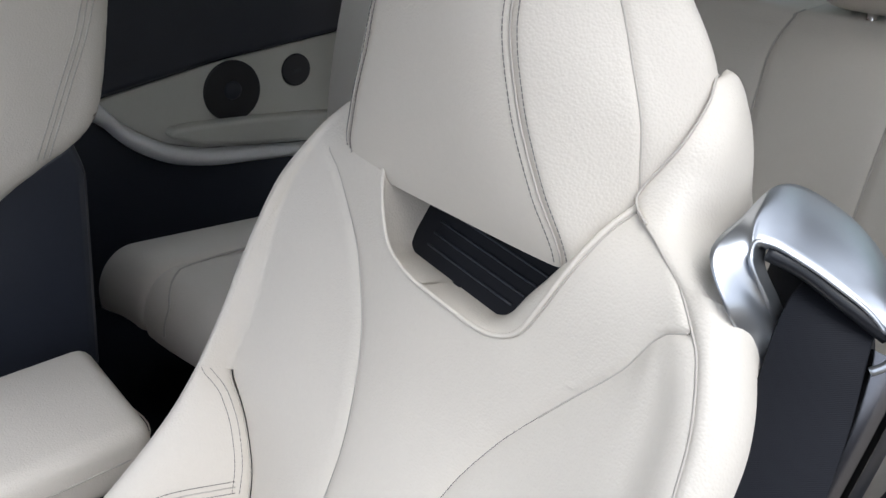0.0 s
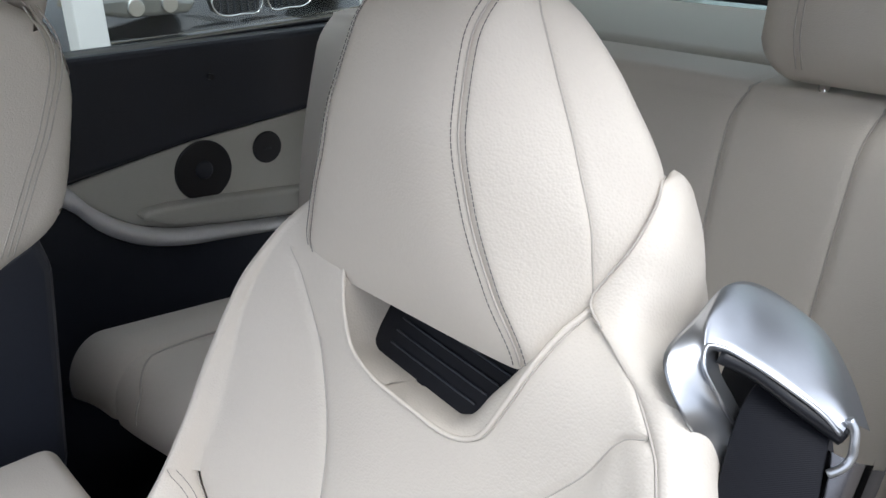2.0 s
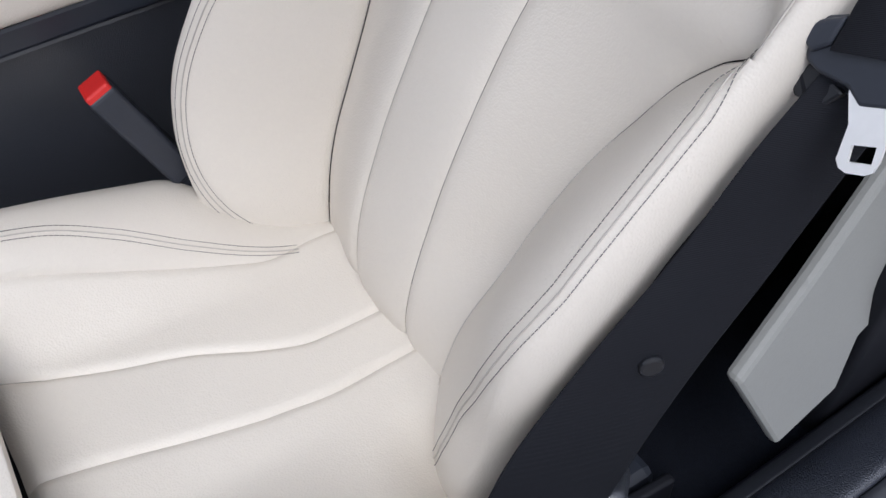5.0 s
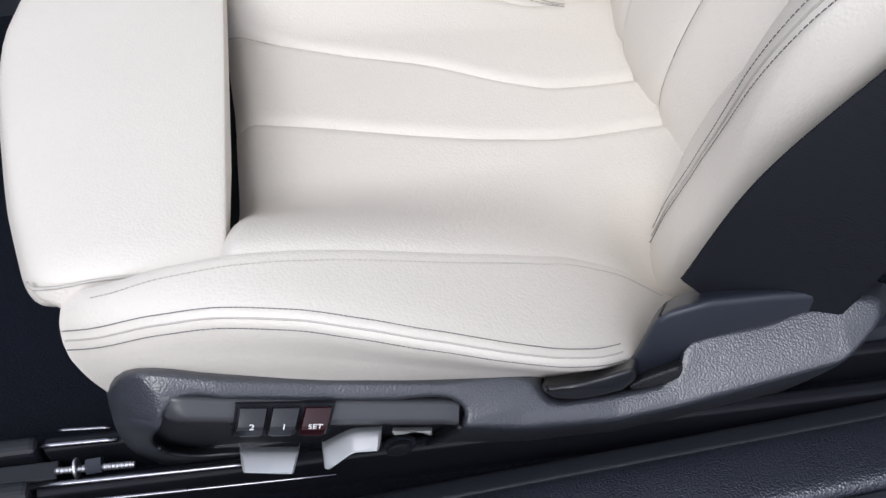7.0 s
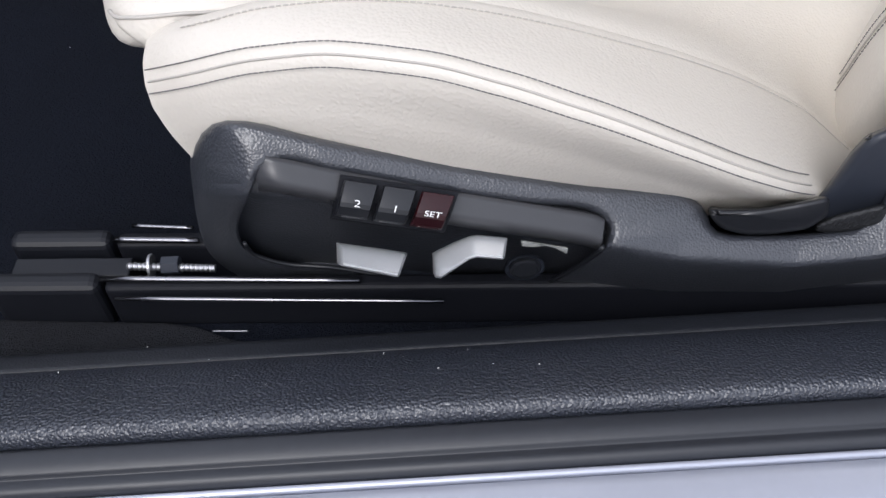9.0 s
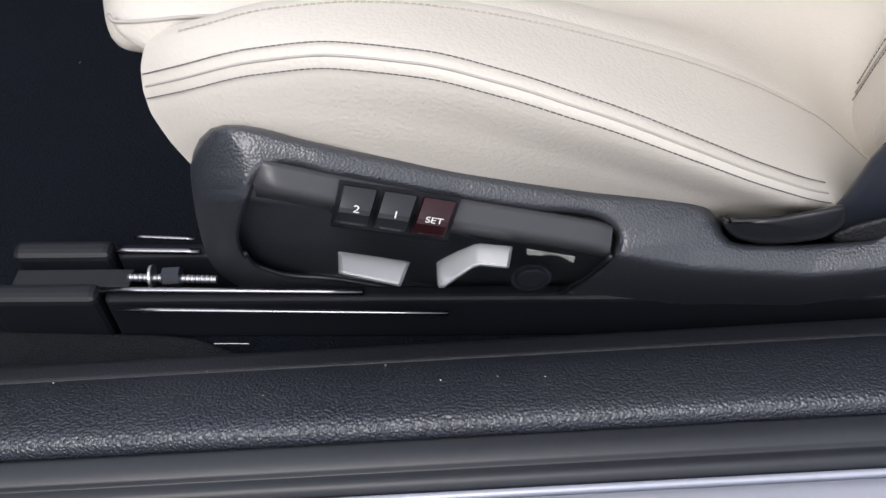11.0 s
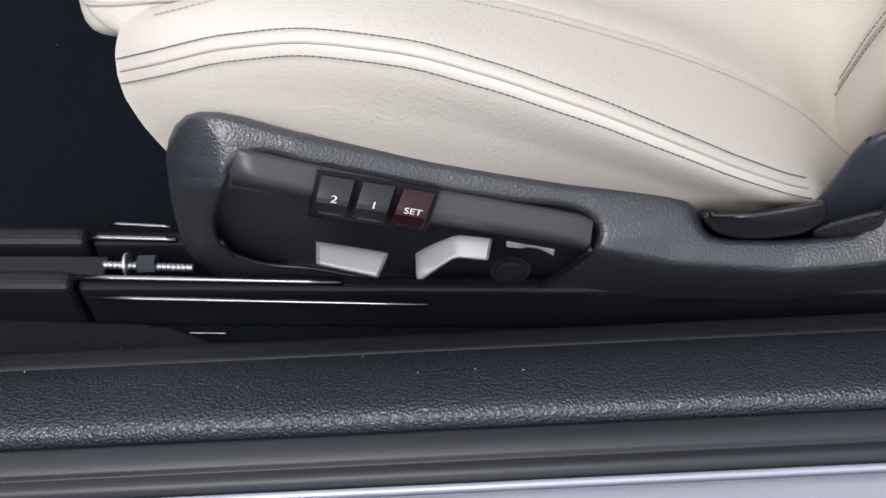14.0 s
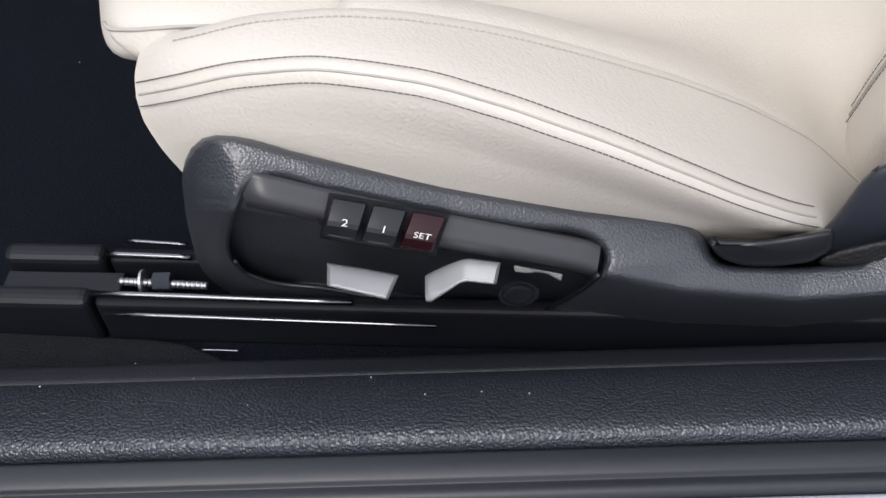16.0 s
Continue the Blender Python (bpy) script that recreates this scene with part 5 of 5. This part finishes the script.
part("carpet_edge", bm, CARPET_LIT, None, "carpet edge beside the sill, coloured lighter for the light there", category="carpet", kind="structure")
cord("carpet_clip", [(-0.396 + 0.0006 * i, 0.0242 - 0.00004 * i, 0.061) for i in range(31)], 0.0006, None, RAIL, 6, "thin steel clip at the carpet's edge", "structure")
bpy.data.objects["carpet_clip"]["category"] = "clip"
rng = random.Random(4)
v, f = [], []
for k in range(34):
    x, y = rng.uniform(-0.62, -0.2), rng.uniform(0.004, 0.3)
    if rng.random() < 0.45:
        y = -rng.uniform(0.012, 0.05)
    z = 0.0612 if y > 0 else float(np.interp(-y, (0.0138, 0.021, 0.034, 0.048, 0.0575), (0.0915, 0.099, 0.1072, 0.1138, 0.1167)))
    if y > 0.02:
        z = 0.0575
    r = rng.uniform(0.00015, 0.00045)
    i = len(v)
    v += [(x - r, y, z), (x, y - r, z), (x + r, y, z), (x, y + r, z), (x, y, z + r)]
    f += [(i, i + 1, i + 4), (i + 1, i + 2, i + 4), (i + 2, i + 3, i + 4), (i + 3, i, i + 4)]
raw("dust", v, f, WHITE, None, "fine pale dust specks on carpet and sill", False, "dust", "stuff")

fit_new_to_view(before)

# ---- centre console ----
con = thing("centre_console", "black centre console with ivory leather armrest", "console")
part("body", prism([(-1.1, 0.0), (-1.1, 0.30), (-0.45, 0.32), (0.05, 0.315), (0.085, 0.28), (0.10, 0.05), (0.1, 0.0)], "y", 0.59, 0.72, 0.012, 3), SMOOTH, con)
for y0 in (0.575, 0.721):
    part("side_panel", prism([(-1.05, 0.04), (-1.05, 0.285), (-0.45, 0.305), (0.045, 0.30), (0.075, 0.27), (0.085, 0.06)], "y", y0, y0 + 0.0145, 0.004, 2), BLACK, con)
arm = con
bm = rbox((-0.42, 0.552, 0.33), (0.073, 0.722, 0.392), 0.016, 4)
for v in bm.verts:
    v.co.z += 0.008 * math.sin(math.pi * (v.co.y - 0.552) / 0.17) + 0.010 * min(1, max(0, (0.0 - v.co.x) / 0.3)) * 0.5
part("armrest_lid", bm, LEATHER, arm, "padded ivory leather armrest lid", True)
cord("lid_seam", smooth_line([(-0.3, 0.5525, 0.372), (-0.1, 0.5517, 0.368), (0.02, 0.5517, 0.365), (0.06, 0.556, 0.365), (0.0735, 0.57, 0.366), (0.0738, 0.65, 0.368)], 40), 0.0008, arm, PIPING_AND_SEAM_SHADE)
part("hinge_base", rbox((-0.42, 0.562, 0.308), (0.066, 0.714, 0.334), 0.004), SMOOTH, arm)

# ---- passenger seat: the same headrest; its place and the backrest's outline fit the camera's view ----
mate = thing("passenger_seat", "ivory leather passenger seat with dark back", "car seat")
MX = Matrix.Translation((-0.06, 1.30, 0.13)) @ Matrix.Diagonal((1, -1, 1, 1))
for ob in shared:
    if ob.name.startswith("headrest"):
        two = new(ob.name.split(".")[0], ob.data)
        two.parent = mate
        two.matrix_local = MX
MATE = [(0.172, 0.797), (0.185, 0.779), (0.196, 0.752), (0.199, 0.720), (0.192, 0.685), (0.171, 0.605), (0.153, 0.574), (0.121, 0.556), (0.084, 0.540), (-0.036, 0.470), (-0.106, 0.450), (-0.086, 0.600), (-0.006, 0.770), (0.094, 0.820)]
bm = prism(MATE, "y", 0.806, 1.24, 0.028, 5)
part("backrest", bm, LEATHER, mate, "ivory leather backrest", True)
part("back_shell", prism([(0.13, 0.575), (0.14, 0.53), (0.11, 0.3), (0.06, 0.1), (-0.15, 0.1), (-0.1, 0.44), (0.06, 0.545)], "y", 0.82, 1.22, 0.012, 3), SMOOTH, mate, "black plastic rear shell")
for o in (0.006, 0.012, 0.018):
    cord("backrest_seam", smooth_line([(0.155 + o, 0.808, 0.80), (0.168 + o, 0.8055, 0.765), (0.149 + o, 0.8055, 0.693), (0.117 + o, 0.8055, 0.629), (0.082 + o, 0.8055, 0.562)], 40), 0.0008, mate, PIPING_AND_SEAM_SHADE)
part("cushion", rbox((-0.50, 0.77, 0.06), (-0.12, 1.27, 0.2), 0.03, 4), LEATHER, mate, "", True)
part("seat_base", rbox((-0.45, 0.79, 0.045), (0.02, 1.25, 0.12), 0.01, 2), SMOOTH, mate)

# ---- rear seat ----
bench = thing("rear_bench", "ivory leather rear bench seat", "car seat")


def REAR(q, s):
    """q across (world y), s up the back from 0 to 1."""
    q, s = np.broadcast_arrays(np.asarray(q, float), np.asarray(s, float))
    top = np.clip((s - 0.86) / 0.14, 0, 1)
    x = 0.725 + 0.10 * s + 0.03 * top * top - 0.012 * np.sin(np.pi * np.clip(s, 0, 1)) + 0.03 * np.clip((s - 1) / 0.2, 0, 1)
    z = 0.26 + 0.405 * np.minimum(s, 1) + 0.003 * np.sin(np.clip((s - 1) / 0.2, 0, 1) * np.pi)
    x = np.where(s > 1, 0.843 + (s - 1) * 0.55, x)
    return np.stack([x, q, z], -1)


def ry(a, b=0.0, lo=0.0):
    return lambda s: np.asarray(s, float) * 0 + a + b * (1 - np.clip(s, 0, 1)) + lo * np.clip((np.asarray(s) - 0.9) / 0.1, 0, 1) ** 2


cuts = [ry(-0.02), ry(0.16), ry(0.285, 0.0, -0.006), ry(0.445, -0.02, -0.008), ry(0.80), ry(0.96), ry(1.10), ry(1.30)]
for k, (a, b) in enumerate(zip(cuts, cuts[1:])):
    panel("back_panel", REAR, a, b, 0.0, 1.2, 26, 50, bench, LEATHER, (0.005 if k else 0, 0.005 if k < 6 else 0, 0, 0), 0.012, 1)
for cut in cuts[1:-1]:
    X, N = on_surface(REAR, cut, 0.0, 1.05, 50, 1)
    cord("back_seam", X - N * 0.0045, 0.0015, bench, PIPING_AND_SEAM_SHADE, 5)
X, N = on_surface(REAR, lambda s: s, 0.445, 0.445, 2)
cord("panel_crease", [(0.817 - 0.001, y, 0.617) for y in np.linspace(0.45, 0.8, 12)], 0.0016, bench, PIPING_AND_SEAM_SHADE, 5)


def REARC(q, s):
    """Rear cushion: q across, s from the back edge to the front edge and down."""
    q, s = np.broadcast_arrays(np.asarray(q, float), np.asarray(s, float))
    mid = 0.64
    half = 0.52
    t = np.abs(q - mid) / half
    ends = np.clip((t - 0.8) / 0.2, 0, 1)
    front = 0.245 - 0.045 * np.clip((q - mid) / 0.45, 0, 1) + 0.05 * ends ** 2 + 0.02 * np.cos((q - mid) * 5)
    a = np.clip((s - 0.7) / 0.3, 0, 1) * 1.75
    x = 0.76 + (front + 0.06 - 0.76) * np.minimum(s / 0.7, 1) - 0.06 * np.sin(a)
    z = 0.25 + 0.05 * np.minimum(s / 0.7, 1) - 0.075 * (1 - np.cos(a)) - 0.05 * ends ** 2.2 + 0.015 * np.exp(-((t - 0.72) / 0.12) ** 2)
    return np.stack([x, q, z], -1)


for a, b in ((0.12, 0.31), (0.31, 0.56), (0.56, 0.72), (0.72, 0.97), (0.97, 1.16)):
    panel("rear_cushion", REARC, const(a), const(b), 0.0, 1.0, 30, 50, bench, LEATHER, (0.004, 0.004, 0, 0), 0.012, -1)
X, N = on_surface(REARC, lambda s: 0.97 - 0.05 * np.clip((np.asarray(s) - 0.55) / 0.3, 0, 1) ** 2, 0.05, 0.95, 60, 1)
cord("cushion_seam", X, 0.0016, bench, PIPING_AND_SEAM_SHADE, 5)
part("bench_base", rbox((0.30, 0.14, 0.03), (0.80, 1.14, 0.20), 0.01), CARPET, bench)


def rear_headrest(y):
    h = thing("rear_headrest", "ivory leather rear headrest on the bench", "headrest", "rear headrests")
    bm = rbox((-0.05, -0.125, 0.0), (0.05, 0.125, 0.2), 0.045, 6)
    for v in bm.verts:
        v.co.x -= 0.02 * (v.co.y / 0.125) ** 2 * (-1) + 0.02 * math.sin(math.pi * min(1, max(0, v.co.z / 0.2)))
        v.co.y *= 0.90 + 0.10 * math.sin(math.pi * min(1, max(0.0, (v.co.z + 0.02) / 0.24)))
    part("pad", bm, LEATHER, h, "", True)
    for yy in (-0.052, 0.052):
        for o in (-0.0035, 0.0035):
            cord("pad_seam", smooth_line([(-0.047, yy + o, 0.018), (-0.066, yy + o, 0.05), (-0.0715, yy + o, 0.1), (-0.066, yy + o, 0.155), (-0.045, yy + o, 0.19)], 30), 0.0009, h, PIPING_AND_SEAM_SHADE)
    for yy in (-0.04, 0.04):
        cord("post", [(0.0, yy, -0.05), (0.0, yy, 0.02)], 0.006, h, CHROME, 10)
    h.matrix_world = pose(0.865, y, 0.672, 0, 8, 0)
    return h


rh = rear_headrest(0.315)
copy_thing(rh, pose(0.865, 0.965, 0.672, 0, 8, 0))

# ---- far side of the cabin ----
far = thing("far_side_panel", "dark side panel with light insert and speakers", "side panel", "", "structure")
part("lower_panel", rbox((-0.6, 1.39, 0.02), (1.5, 1.44, 0.46), 0.004), SMOOTH, far)
bm = prism([(-0.9, 0.42), (0.25, 0.425), (0.56, 0.458), (0.87, 0.474), (1.3, 0.48), (1.3, 0.60), (0.96, 0.627), (0.37, 0.641), (-0.9, 0.645)], "y", 1.372, 1.46, 0.012, 3)
part("upper_panel", bm, SMOOTH, far, "smooth black upper door panel")
LIGHT = [(0.315, 0.425), (0.36, 0.383), (0.43, 0.33), (0.5, 0.303), (0.6, 0.282), (0.83, 0.245), (1.3, 0.2), (1.3, 0.478), (0.87, 0.472), (0.56, 0.456), (0.36, 0.432)]
part("light_insert", prism(LIGHT, "y", 1.383, 1.40, 0.004, 2), VINYL, far, "oyster vinyl insert")
PAD = [(0.44, 0.345), (0.5, 0.318), (0.6, 0.296), (0.83, 0.258), (1.2, 0.22), (1.2, 0.262), (0.83, 0.312), (0.6, 0.345), (0.5, 0.356), (0.45, 0.357)]
part("armrest_pad", prism(PAD, "y", 1.352, 1.39, 0.008, 3), VINYL, far, "padded oyster armrest")
sp = part("speaker", disc((0.584, 1.383, 0.397), (0, -1, 0), 0.0585, 0.008, 48, 0.003), SATIN, far, "round black speaker grille")
bm = bmesh.new()
bmesh.ops.create_uvsphere(bm, u_segments=24, v_segments=10, radius=0.018)
for v in bm.verts:
    v.co = Vector((0.584 + v.co.x, 1.379 + v.co.y * 0.35, 0.399 + v.co.z))
part("speaker_dome", bm, SMOOTH, sp, "", True)
tw = part("tweeter", disc((0.724, 1.383, 0.412), (0, -1, 0), 0.032, 0.008, 40, 0.003), SATIN, far, "small round black tweeter")
part("tweeter_badge", rbox((0.716, 1.3775, 0.409), (0.732, 1.379, 0.415), 0.0005, 1), RUBBER, tw)
T = smooth_line([(0.285, 0.435), (0.325, 0.414), (0.364, 0.366), (0.433, 0.315), (0.5, 0.291), (0.593, 0.275), (0.83, 0.24), (1.25, 0.19)], 60)
wd = np.interp(T[:, 0], [0.28, 0.33, 0.43, 0.6, 0.83, 1.25], [0.012, 0.022, 0.018, 0.013, 0.008, 0.006])
V = np.stack([np.stack([T[:, 0], T[:, 0] * 0 + y, T[:, 1] + k * wd], 1) for k, y in ((1.0, 1.375), (0.9, 1.352), (0.2, 1.342), (-0.7, 1.345), (-1.0, 1.36), (-1.0, 1.39))], 1)
raw("silver_strip", V.reshape(-1, 3), grid_faces(60, 6), ZINC, far, "curved satin silver trim strip")
part("lock_pin", disc((0.617, 1.368, 0.572), (0, -1, 0), 0.006, 0.01, 16, 0.001), SATIN, far)
win = thing("window_1", "side window with clear glass", "window", "", "structure")
part("pane", rbox((0.2, 1.425, 0.60), (1.13, 1.429, 1.0), 0), GLASS, win).visible_shadow = False
part("window_seal", rbox((0.2, 1.41, 0.628), (1.13, 1.445, 0.637), 0.002, 2), SATIN, win)
part("door_pillar", prism([(0.18, 0.62), (0.30, 0.62), (0.44, 1.05), (0.36, 1.05)], "y", 1.40, 1.46, 0.006, 2), SMOOTH, None, "black pillar beside the side window", category="pillar", kind="structure")
part("quarter_frame", prism([(1.09, 0.60), (1.15, 0.60), (1.20, 1.05), (1.11, 1.05)], "y", 1.36, 1.45, 0.006, 2), SMOOTH, None, "black window frame at the rear pillar", category="pillar", kind="structure")
part("rear_pillar", prism([(1.14, 1.405), (1.42, 1.13), (1.46, 1.17), (1.18, 1.45)], "z", 0.3, 1.1, 0.01, 2), VINYL, None, "oyster trimmed rear pillar", category="pillar", kind="structure")
cord("pillar_trim", smooth_line([(1.37, 1.135, 0.585), (1.365, 1.13, 0.65), (1.345, 1.125, 0.75), (1.30, 1.12, 0.95)], 30), 0.03, None, VINYL, 16, "", "structure")
tagged(bpy.data.objects["pillar_trim"], "rounded oyster trim at the rear window", "pillar trim")

# ---- rear window and shelf ----
sweep("rear_shelf", lambda x: [(-0.05, 0.63), (1.35, 0.63)], [0.9, 1.0], VINYL, None, "oyster parcel shelf behind the bench", "shelf", "structure")
part("shelf_roll", rbox((0.985, -0.05, 0.60), (1.36, 1.16, 0.668), 0.02, 4), VINYL, None, "rounded oyster shelf behind the rear seat", True, "shelf", "structure")
rw = thing("window_2", "rear window with black frame", "window", "", "structure")
part("lower_frame", rbox((1.355, -0.1, 0.58), (1.41, 1.17, 0.612), 0.004, 2), SATIN, rw)
part("lower_frame", rbox((1.345, -0.1, 0.607), (1.385, 1.16, 0.617), 0.003, 2), SMOOTH, rw)
part("upper_frame", rbox((1.38, -0.1, 0.668), (1.42, 1.17, 0.712), 0.006, 2), SATIN, rw)
part("pane", rbox((1.395, -0.1, 0.60), (1.399, 1.17, 1.0), 0), TINTED, rw)
part("boot_lid", rbox((1.43, -0.05, 0.54), (1.9, 1.3, 0.622), 0.03, 4), PAINT, None, "silver painted boot lid behind the rear window", True, "boot lid", "structure")

# ---- near side behind the seat ----
def leaning(pts, thick):
    """A side panel that leans inwards towards its top edge."""
    bm = prism(pts, "y", 0.0, thick, 0.004, 2)
    for v in bm.verts:
        v.co.y += 0.233 * v.co.z - 0.044
    return bm


part("near_side_panel", leaning([(0.147, 0.178), (0.098, 0.277), (0.155, 0.323), (0.222, 0.382), (0.283, 0.437), (0.326, 0.396), (0.335, 0.33), (0.304, 0.272), (0.246, 0.245), (0.222, 0.236), (0.208, 0.193)], 0.012), STONE, None,
     "pale vinyl side panel beside the rear seat, greyed for its shade", category="side panel", kind="structure")
part("reel_cover", prism([(0.25, 0.5), (0.2, 0.2), (0.56, 0.2), (0.56, 0.29), (0.42, 0.395), (0.36, 0.46)], "y", 0.113, 0.13, 0.006, 2), SMOOTH, None,
     "black sheet for the dark gap behind the seat belt", category="side panel", kind="structure")
UP = [(0.34, 0.592), (0.27, 0.583), (0.232, 0.578), (0.206, 0.571), (0.193, 0.557), (0.192, 0.542), (0.2, 0.52), (0.3, 0.50), (0.8, 0.5), (0.8, 0.62)]
LO = [(0.2, 0.519), (0.212, 0.487), (0.237, 0.41), (0.262, 0.36), (0.245, 0.323), (0.226, 0.28), (0.232, 0.2), (0.24, 0.02), (0.8, 0.02), (0.8, 0.496), (0.3, 0.496)]
part("near_pillar_cap", prism(UP, "y", 0.003, 0.03, 0.008, 3), DULL, None, "rounded black cap of the door pillar", True, "pillar", "structure")
part("near_pillar_trim", prism(LO, "y", 0.006, 0.03, 0.008, 3), DULL, None, "black pillar trim behind the door opening", True, "pillar", "structure")
part("near_quarter", prism([(0.5, 0.1), (0.9, 0.1), (1.4, 0.1), (1.4, 0.64), (0.6, 0.64)], "y", -0.12, -0.056, 0.01, 2), PAINT, None, "silver painted rear body side", category="car body", kind="structure")

part("near_roof_quarter", prism([(0.42, 0.63), (1.45, 0.63), (1.4, 1.06), (0.5, 1.06)], "y", -0.1, -0.06, 0.01, 2), CLOTH, None, "unseen grey wall added to keep light off the rear bench", category="roof", kind="structure")
# ---- roof, dashboard and the closing walls of the cabin ----
part("ceiling", prism([(-0.35, 0.10), (0.2, 0.04), (1.3, 0.06), (1.3, 1.34), (0.2, 1.38), (-0.35, 1.3)], "z", 1.05, 1.09, 0.01, 2), CLOTH, None, "unseen grey fabric headliner, added to shade the cabin", category="ceiling", kind="structure")
part("dashboard", prism([(-1.35, 0.03), (-1.35, 0.62), (-1.1, 0.66), (-0.95, 0.6), (-0.92, 0.42), (-1.0, 0.3), (-1.1, 0.03)], "y", 0.02, 1.38, 0.03, 4), BLACK, None, "black dashboard", True, "dashboard", "structure")
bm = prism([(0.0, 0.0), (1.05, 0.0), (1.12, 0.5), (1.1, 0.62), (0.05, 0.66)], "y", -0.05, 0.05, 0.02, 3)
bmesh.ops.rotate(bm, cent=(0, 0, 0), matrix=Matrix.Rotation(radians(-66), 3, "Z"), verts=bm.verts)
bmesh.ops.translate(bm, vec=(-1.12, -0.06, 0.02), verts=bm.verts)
part("near_door", bm, BLACK, None, "unseen black lined open door, added to shade the sill's front", True, "car door", "structure")
part("far_body", rbox((-1.6, 1.45, -0.15), (1.9, 1.5, 0.60), 0.01), PAINT, None, "silver painted far body side", category="car body", kind="structure")
part("underbody", rbox((-1.6, -0.1, -0.2), (1.9, 1.46, -0.08), 0.01), SMOOTH, None, "black underbody", category="car body", kind="structure")

# ---- outside ----
bm = bmesh.new()
bmesh.ops.create_grid(bm, x_segments=4, y_segments=4, size=400)
bmesh.ops.translate(bm, vec=(0, 0, -0.32), verts=bm.verts)
part("ground", bm, GROUND, None, "dark grey asphalt ground", category="ground", kind="structure")
part("showroom_wall", rbox((-8, 9.0, -0.32), (14, 9.3, 5.0), 0), BRICK, None, "ochre wall behind the parked car", category="wall", kind="structure")
for x in (0.915, 2.09):
    p = part("post", rbox((x - 0.05, 2.75, -0.32), (x + 0.05, 2.85, 2.6), 0.006, 2), POST, None, "white painted steel post outside", category="post")
car = thing("parked_car", "black parked car facing the window", "car")
CX, CY, CZ = 1.85, 3.35, -0.32
body = []
for yy, hw, z0, z1 in ((0.0, 0.62, 0.2, 0.50), (0.06, 0.78, 0.17, 0.66), (0.25, 0.86, 0.16, 0.76), (0.7, 0.89, 0.16, 0.84), (1.3, 0.9, 0.16, 0.93), (1.55, 0.9, 0.16, 0.97), (4.3, 0.88, 0.2, 1.0), (4.4, 0.8, 0.3, 0.9)):
    body.append([(CX + hw * cx, CY + yy + 0.12 * cx * cx * (1 if yy < 0.5 else 0), CZ + z0 + (z1 - z0) * cz) for cx, cz in
                 ((-0.9, 0), (-1, 0.25), (-1, 0.7), (-0.9, 0.93), (-0.5, 1), (0, 1.03), (0.5, 1), (0.9, 0.93), (1, 0.7), (1, 0.25), (0.9, 0))])
V = np.array(body)
raw("body", list(V.reshape(-1, 3)), grid_faces(8, 11) + [tuple(range(10, -1, -1)), tuple(77 + i for i in range(11))], DARKPAINT, car)
cab = []
for yy, hw, z in ((1.3, 0.78, 0.95), (2.1, 0.62, 1.38), (3.0, 0.62, 1.40), (3.9, 0.75, 1.0)):
    cab.append([(CX - hw * 1.1, CY + yy, CZ + 0.9), (CX - hw, CY + yy, CZ + z), (CX + hw, CY + yy, CZ + z), (CX + hw * 1.1, CY + yy, CZ + 0.9)])
raw("cabin", [p for r in cab for p in r], grid_faces(4, 4), SATIN, car)
for sg in (-1, 1):
    K = [(CX + sg * a, b) for a, b in ((0.03, 0.392), (0.12, 0.386), (0.2, 0.388), (0.232, 0.405), (0.246, 0.455), (0.23, 0.468), (0.03, 0.466), (0.014, 0.45))]
    K = [(x, z - 0.02) for x, z in K]
    kid = part("kidney_grille", prism([(x, z) for x, z in K], "y", CY - 0.075, CY - 0.02, 0.008, 2), SATIN, car, "black kidney grille")
    L = closed(K, 50)
    Q = np.stack([L[:, 0], L[:, 0] * 0 + CY - 0.082, L[:, 1]], 1)
    cord("chrome_frame", np.r_[Q, Q[:1]], 0.0045, kid, CHROME, 8, "chrome grille frame")
    for i in range(6):
        x = CX + sg * (0.05 + i * 0.032)
        part("grille_bar", rbox((x - 0.004, CY - 0.084, 0.372), (x + 0.004, CY - 0.07, 0.442), 0.002, 1), SMOOTH, kid)
    H = [(CX + sg * a, b) for a, b in ((0.29, 0.44), (0.33, 0.39), (0.6, 0.40), (0.8, 0.45), (0.78, 0.49), (0.5, 0.485))]
    lamp = part("headlight", prism(H, "y", CY - 0.05, CY + 0.15, 0.02, 3), LAMPGLASS, car, "clear headlight")
    for i in (0.42, 0.56):
        part("lamp_ring", disc((CX + sg * i, CY - 0.055, 0.44), (0, -1, 0), 0.035, 0.02, 24, 0.004), CHROME, lamp)
    part("air_intake", rbox((CX + sg * 0.45 - 0.17, CY - 0.02, -0.05), (CX + sg * 0.45 + 0.17, CY + 0.05, 0.1), 0.02, 2), SATIN, car)
    part("intake_trim", rbox((CX + sg * 0.45 - 0.12, CY - 0.028, 0.05), (CX + sg * 0.45 + 0.12, CY + 0.02, 0.062), 0.004, 1), CHROME, car)
    for yy in (0.75, 3.5):
        wh = part("wheel", disc((CX + sg * 0.82, CY + yy, -0.01), (1, 0, 0), 0.31, 0.2, 32, 0.03), RUBBER, car)
        part("rim", disc((CX + sg * 0.83, CY + yy, -0.01), (1, 0, 0), 0.22, 0.2, 24, 0.01), SILVER, wh)
part("bumper", rbox((CX - 0.7, CY - 0.06, 0.12), (CX + 0.7, CY + 0.12, 0.31), 0.05, 4), DARKPAINT, car, "", True)
part("plate_holder", rbox((CX - 0.26, CY - 0.075, 0.17), (CX + 0.26, CY - 0.055, 0.28), 0.005, 1), SATIN, car)
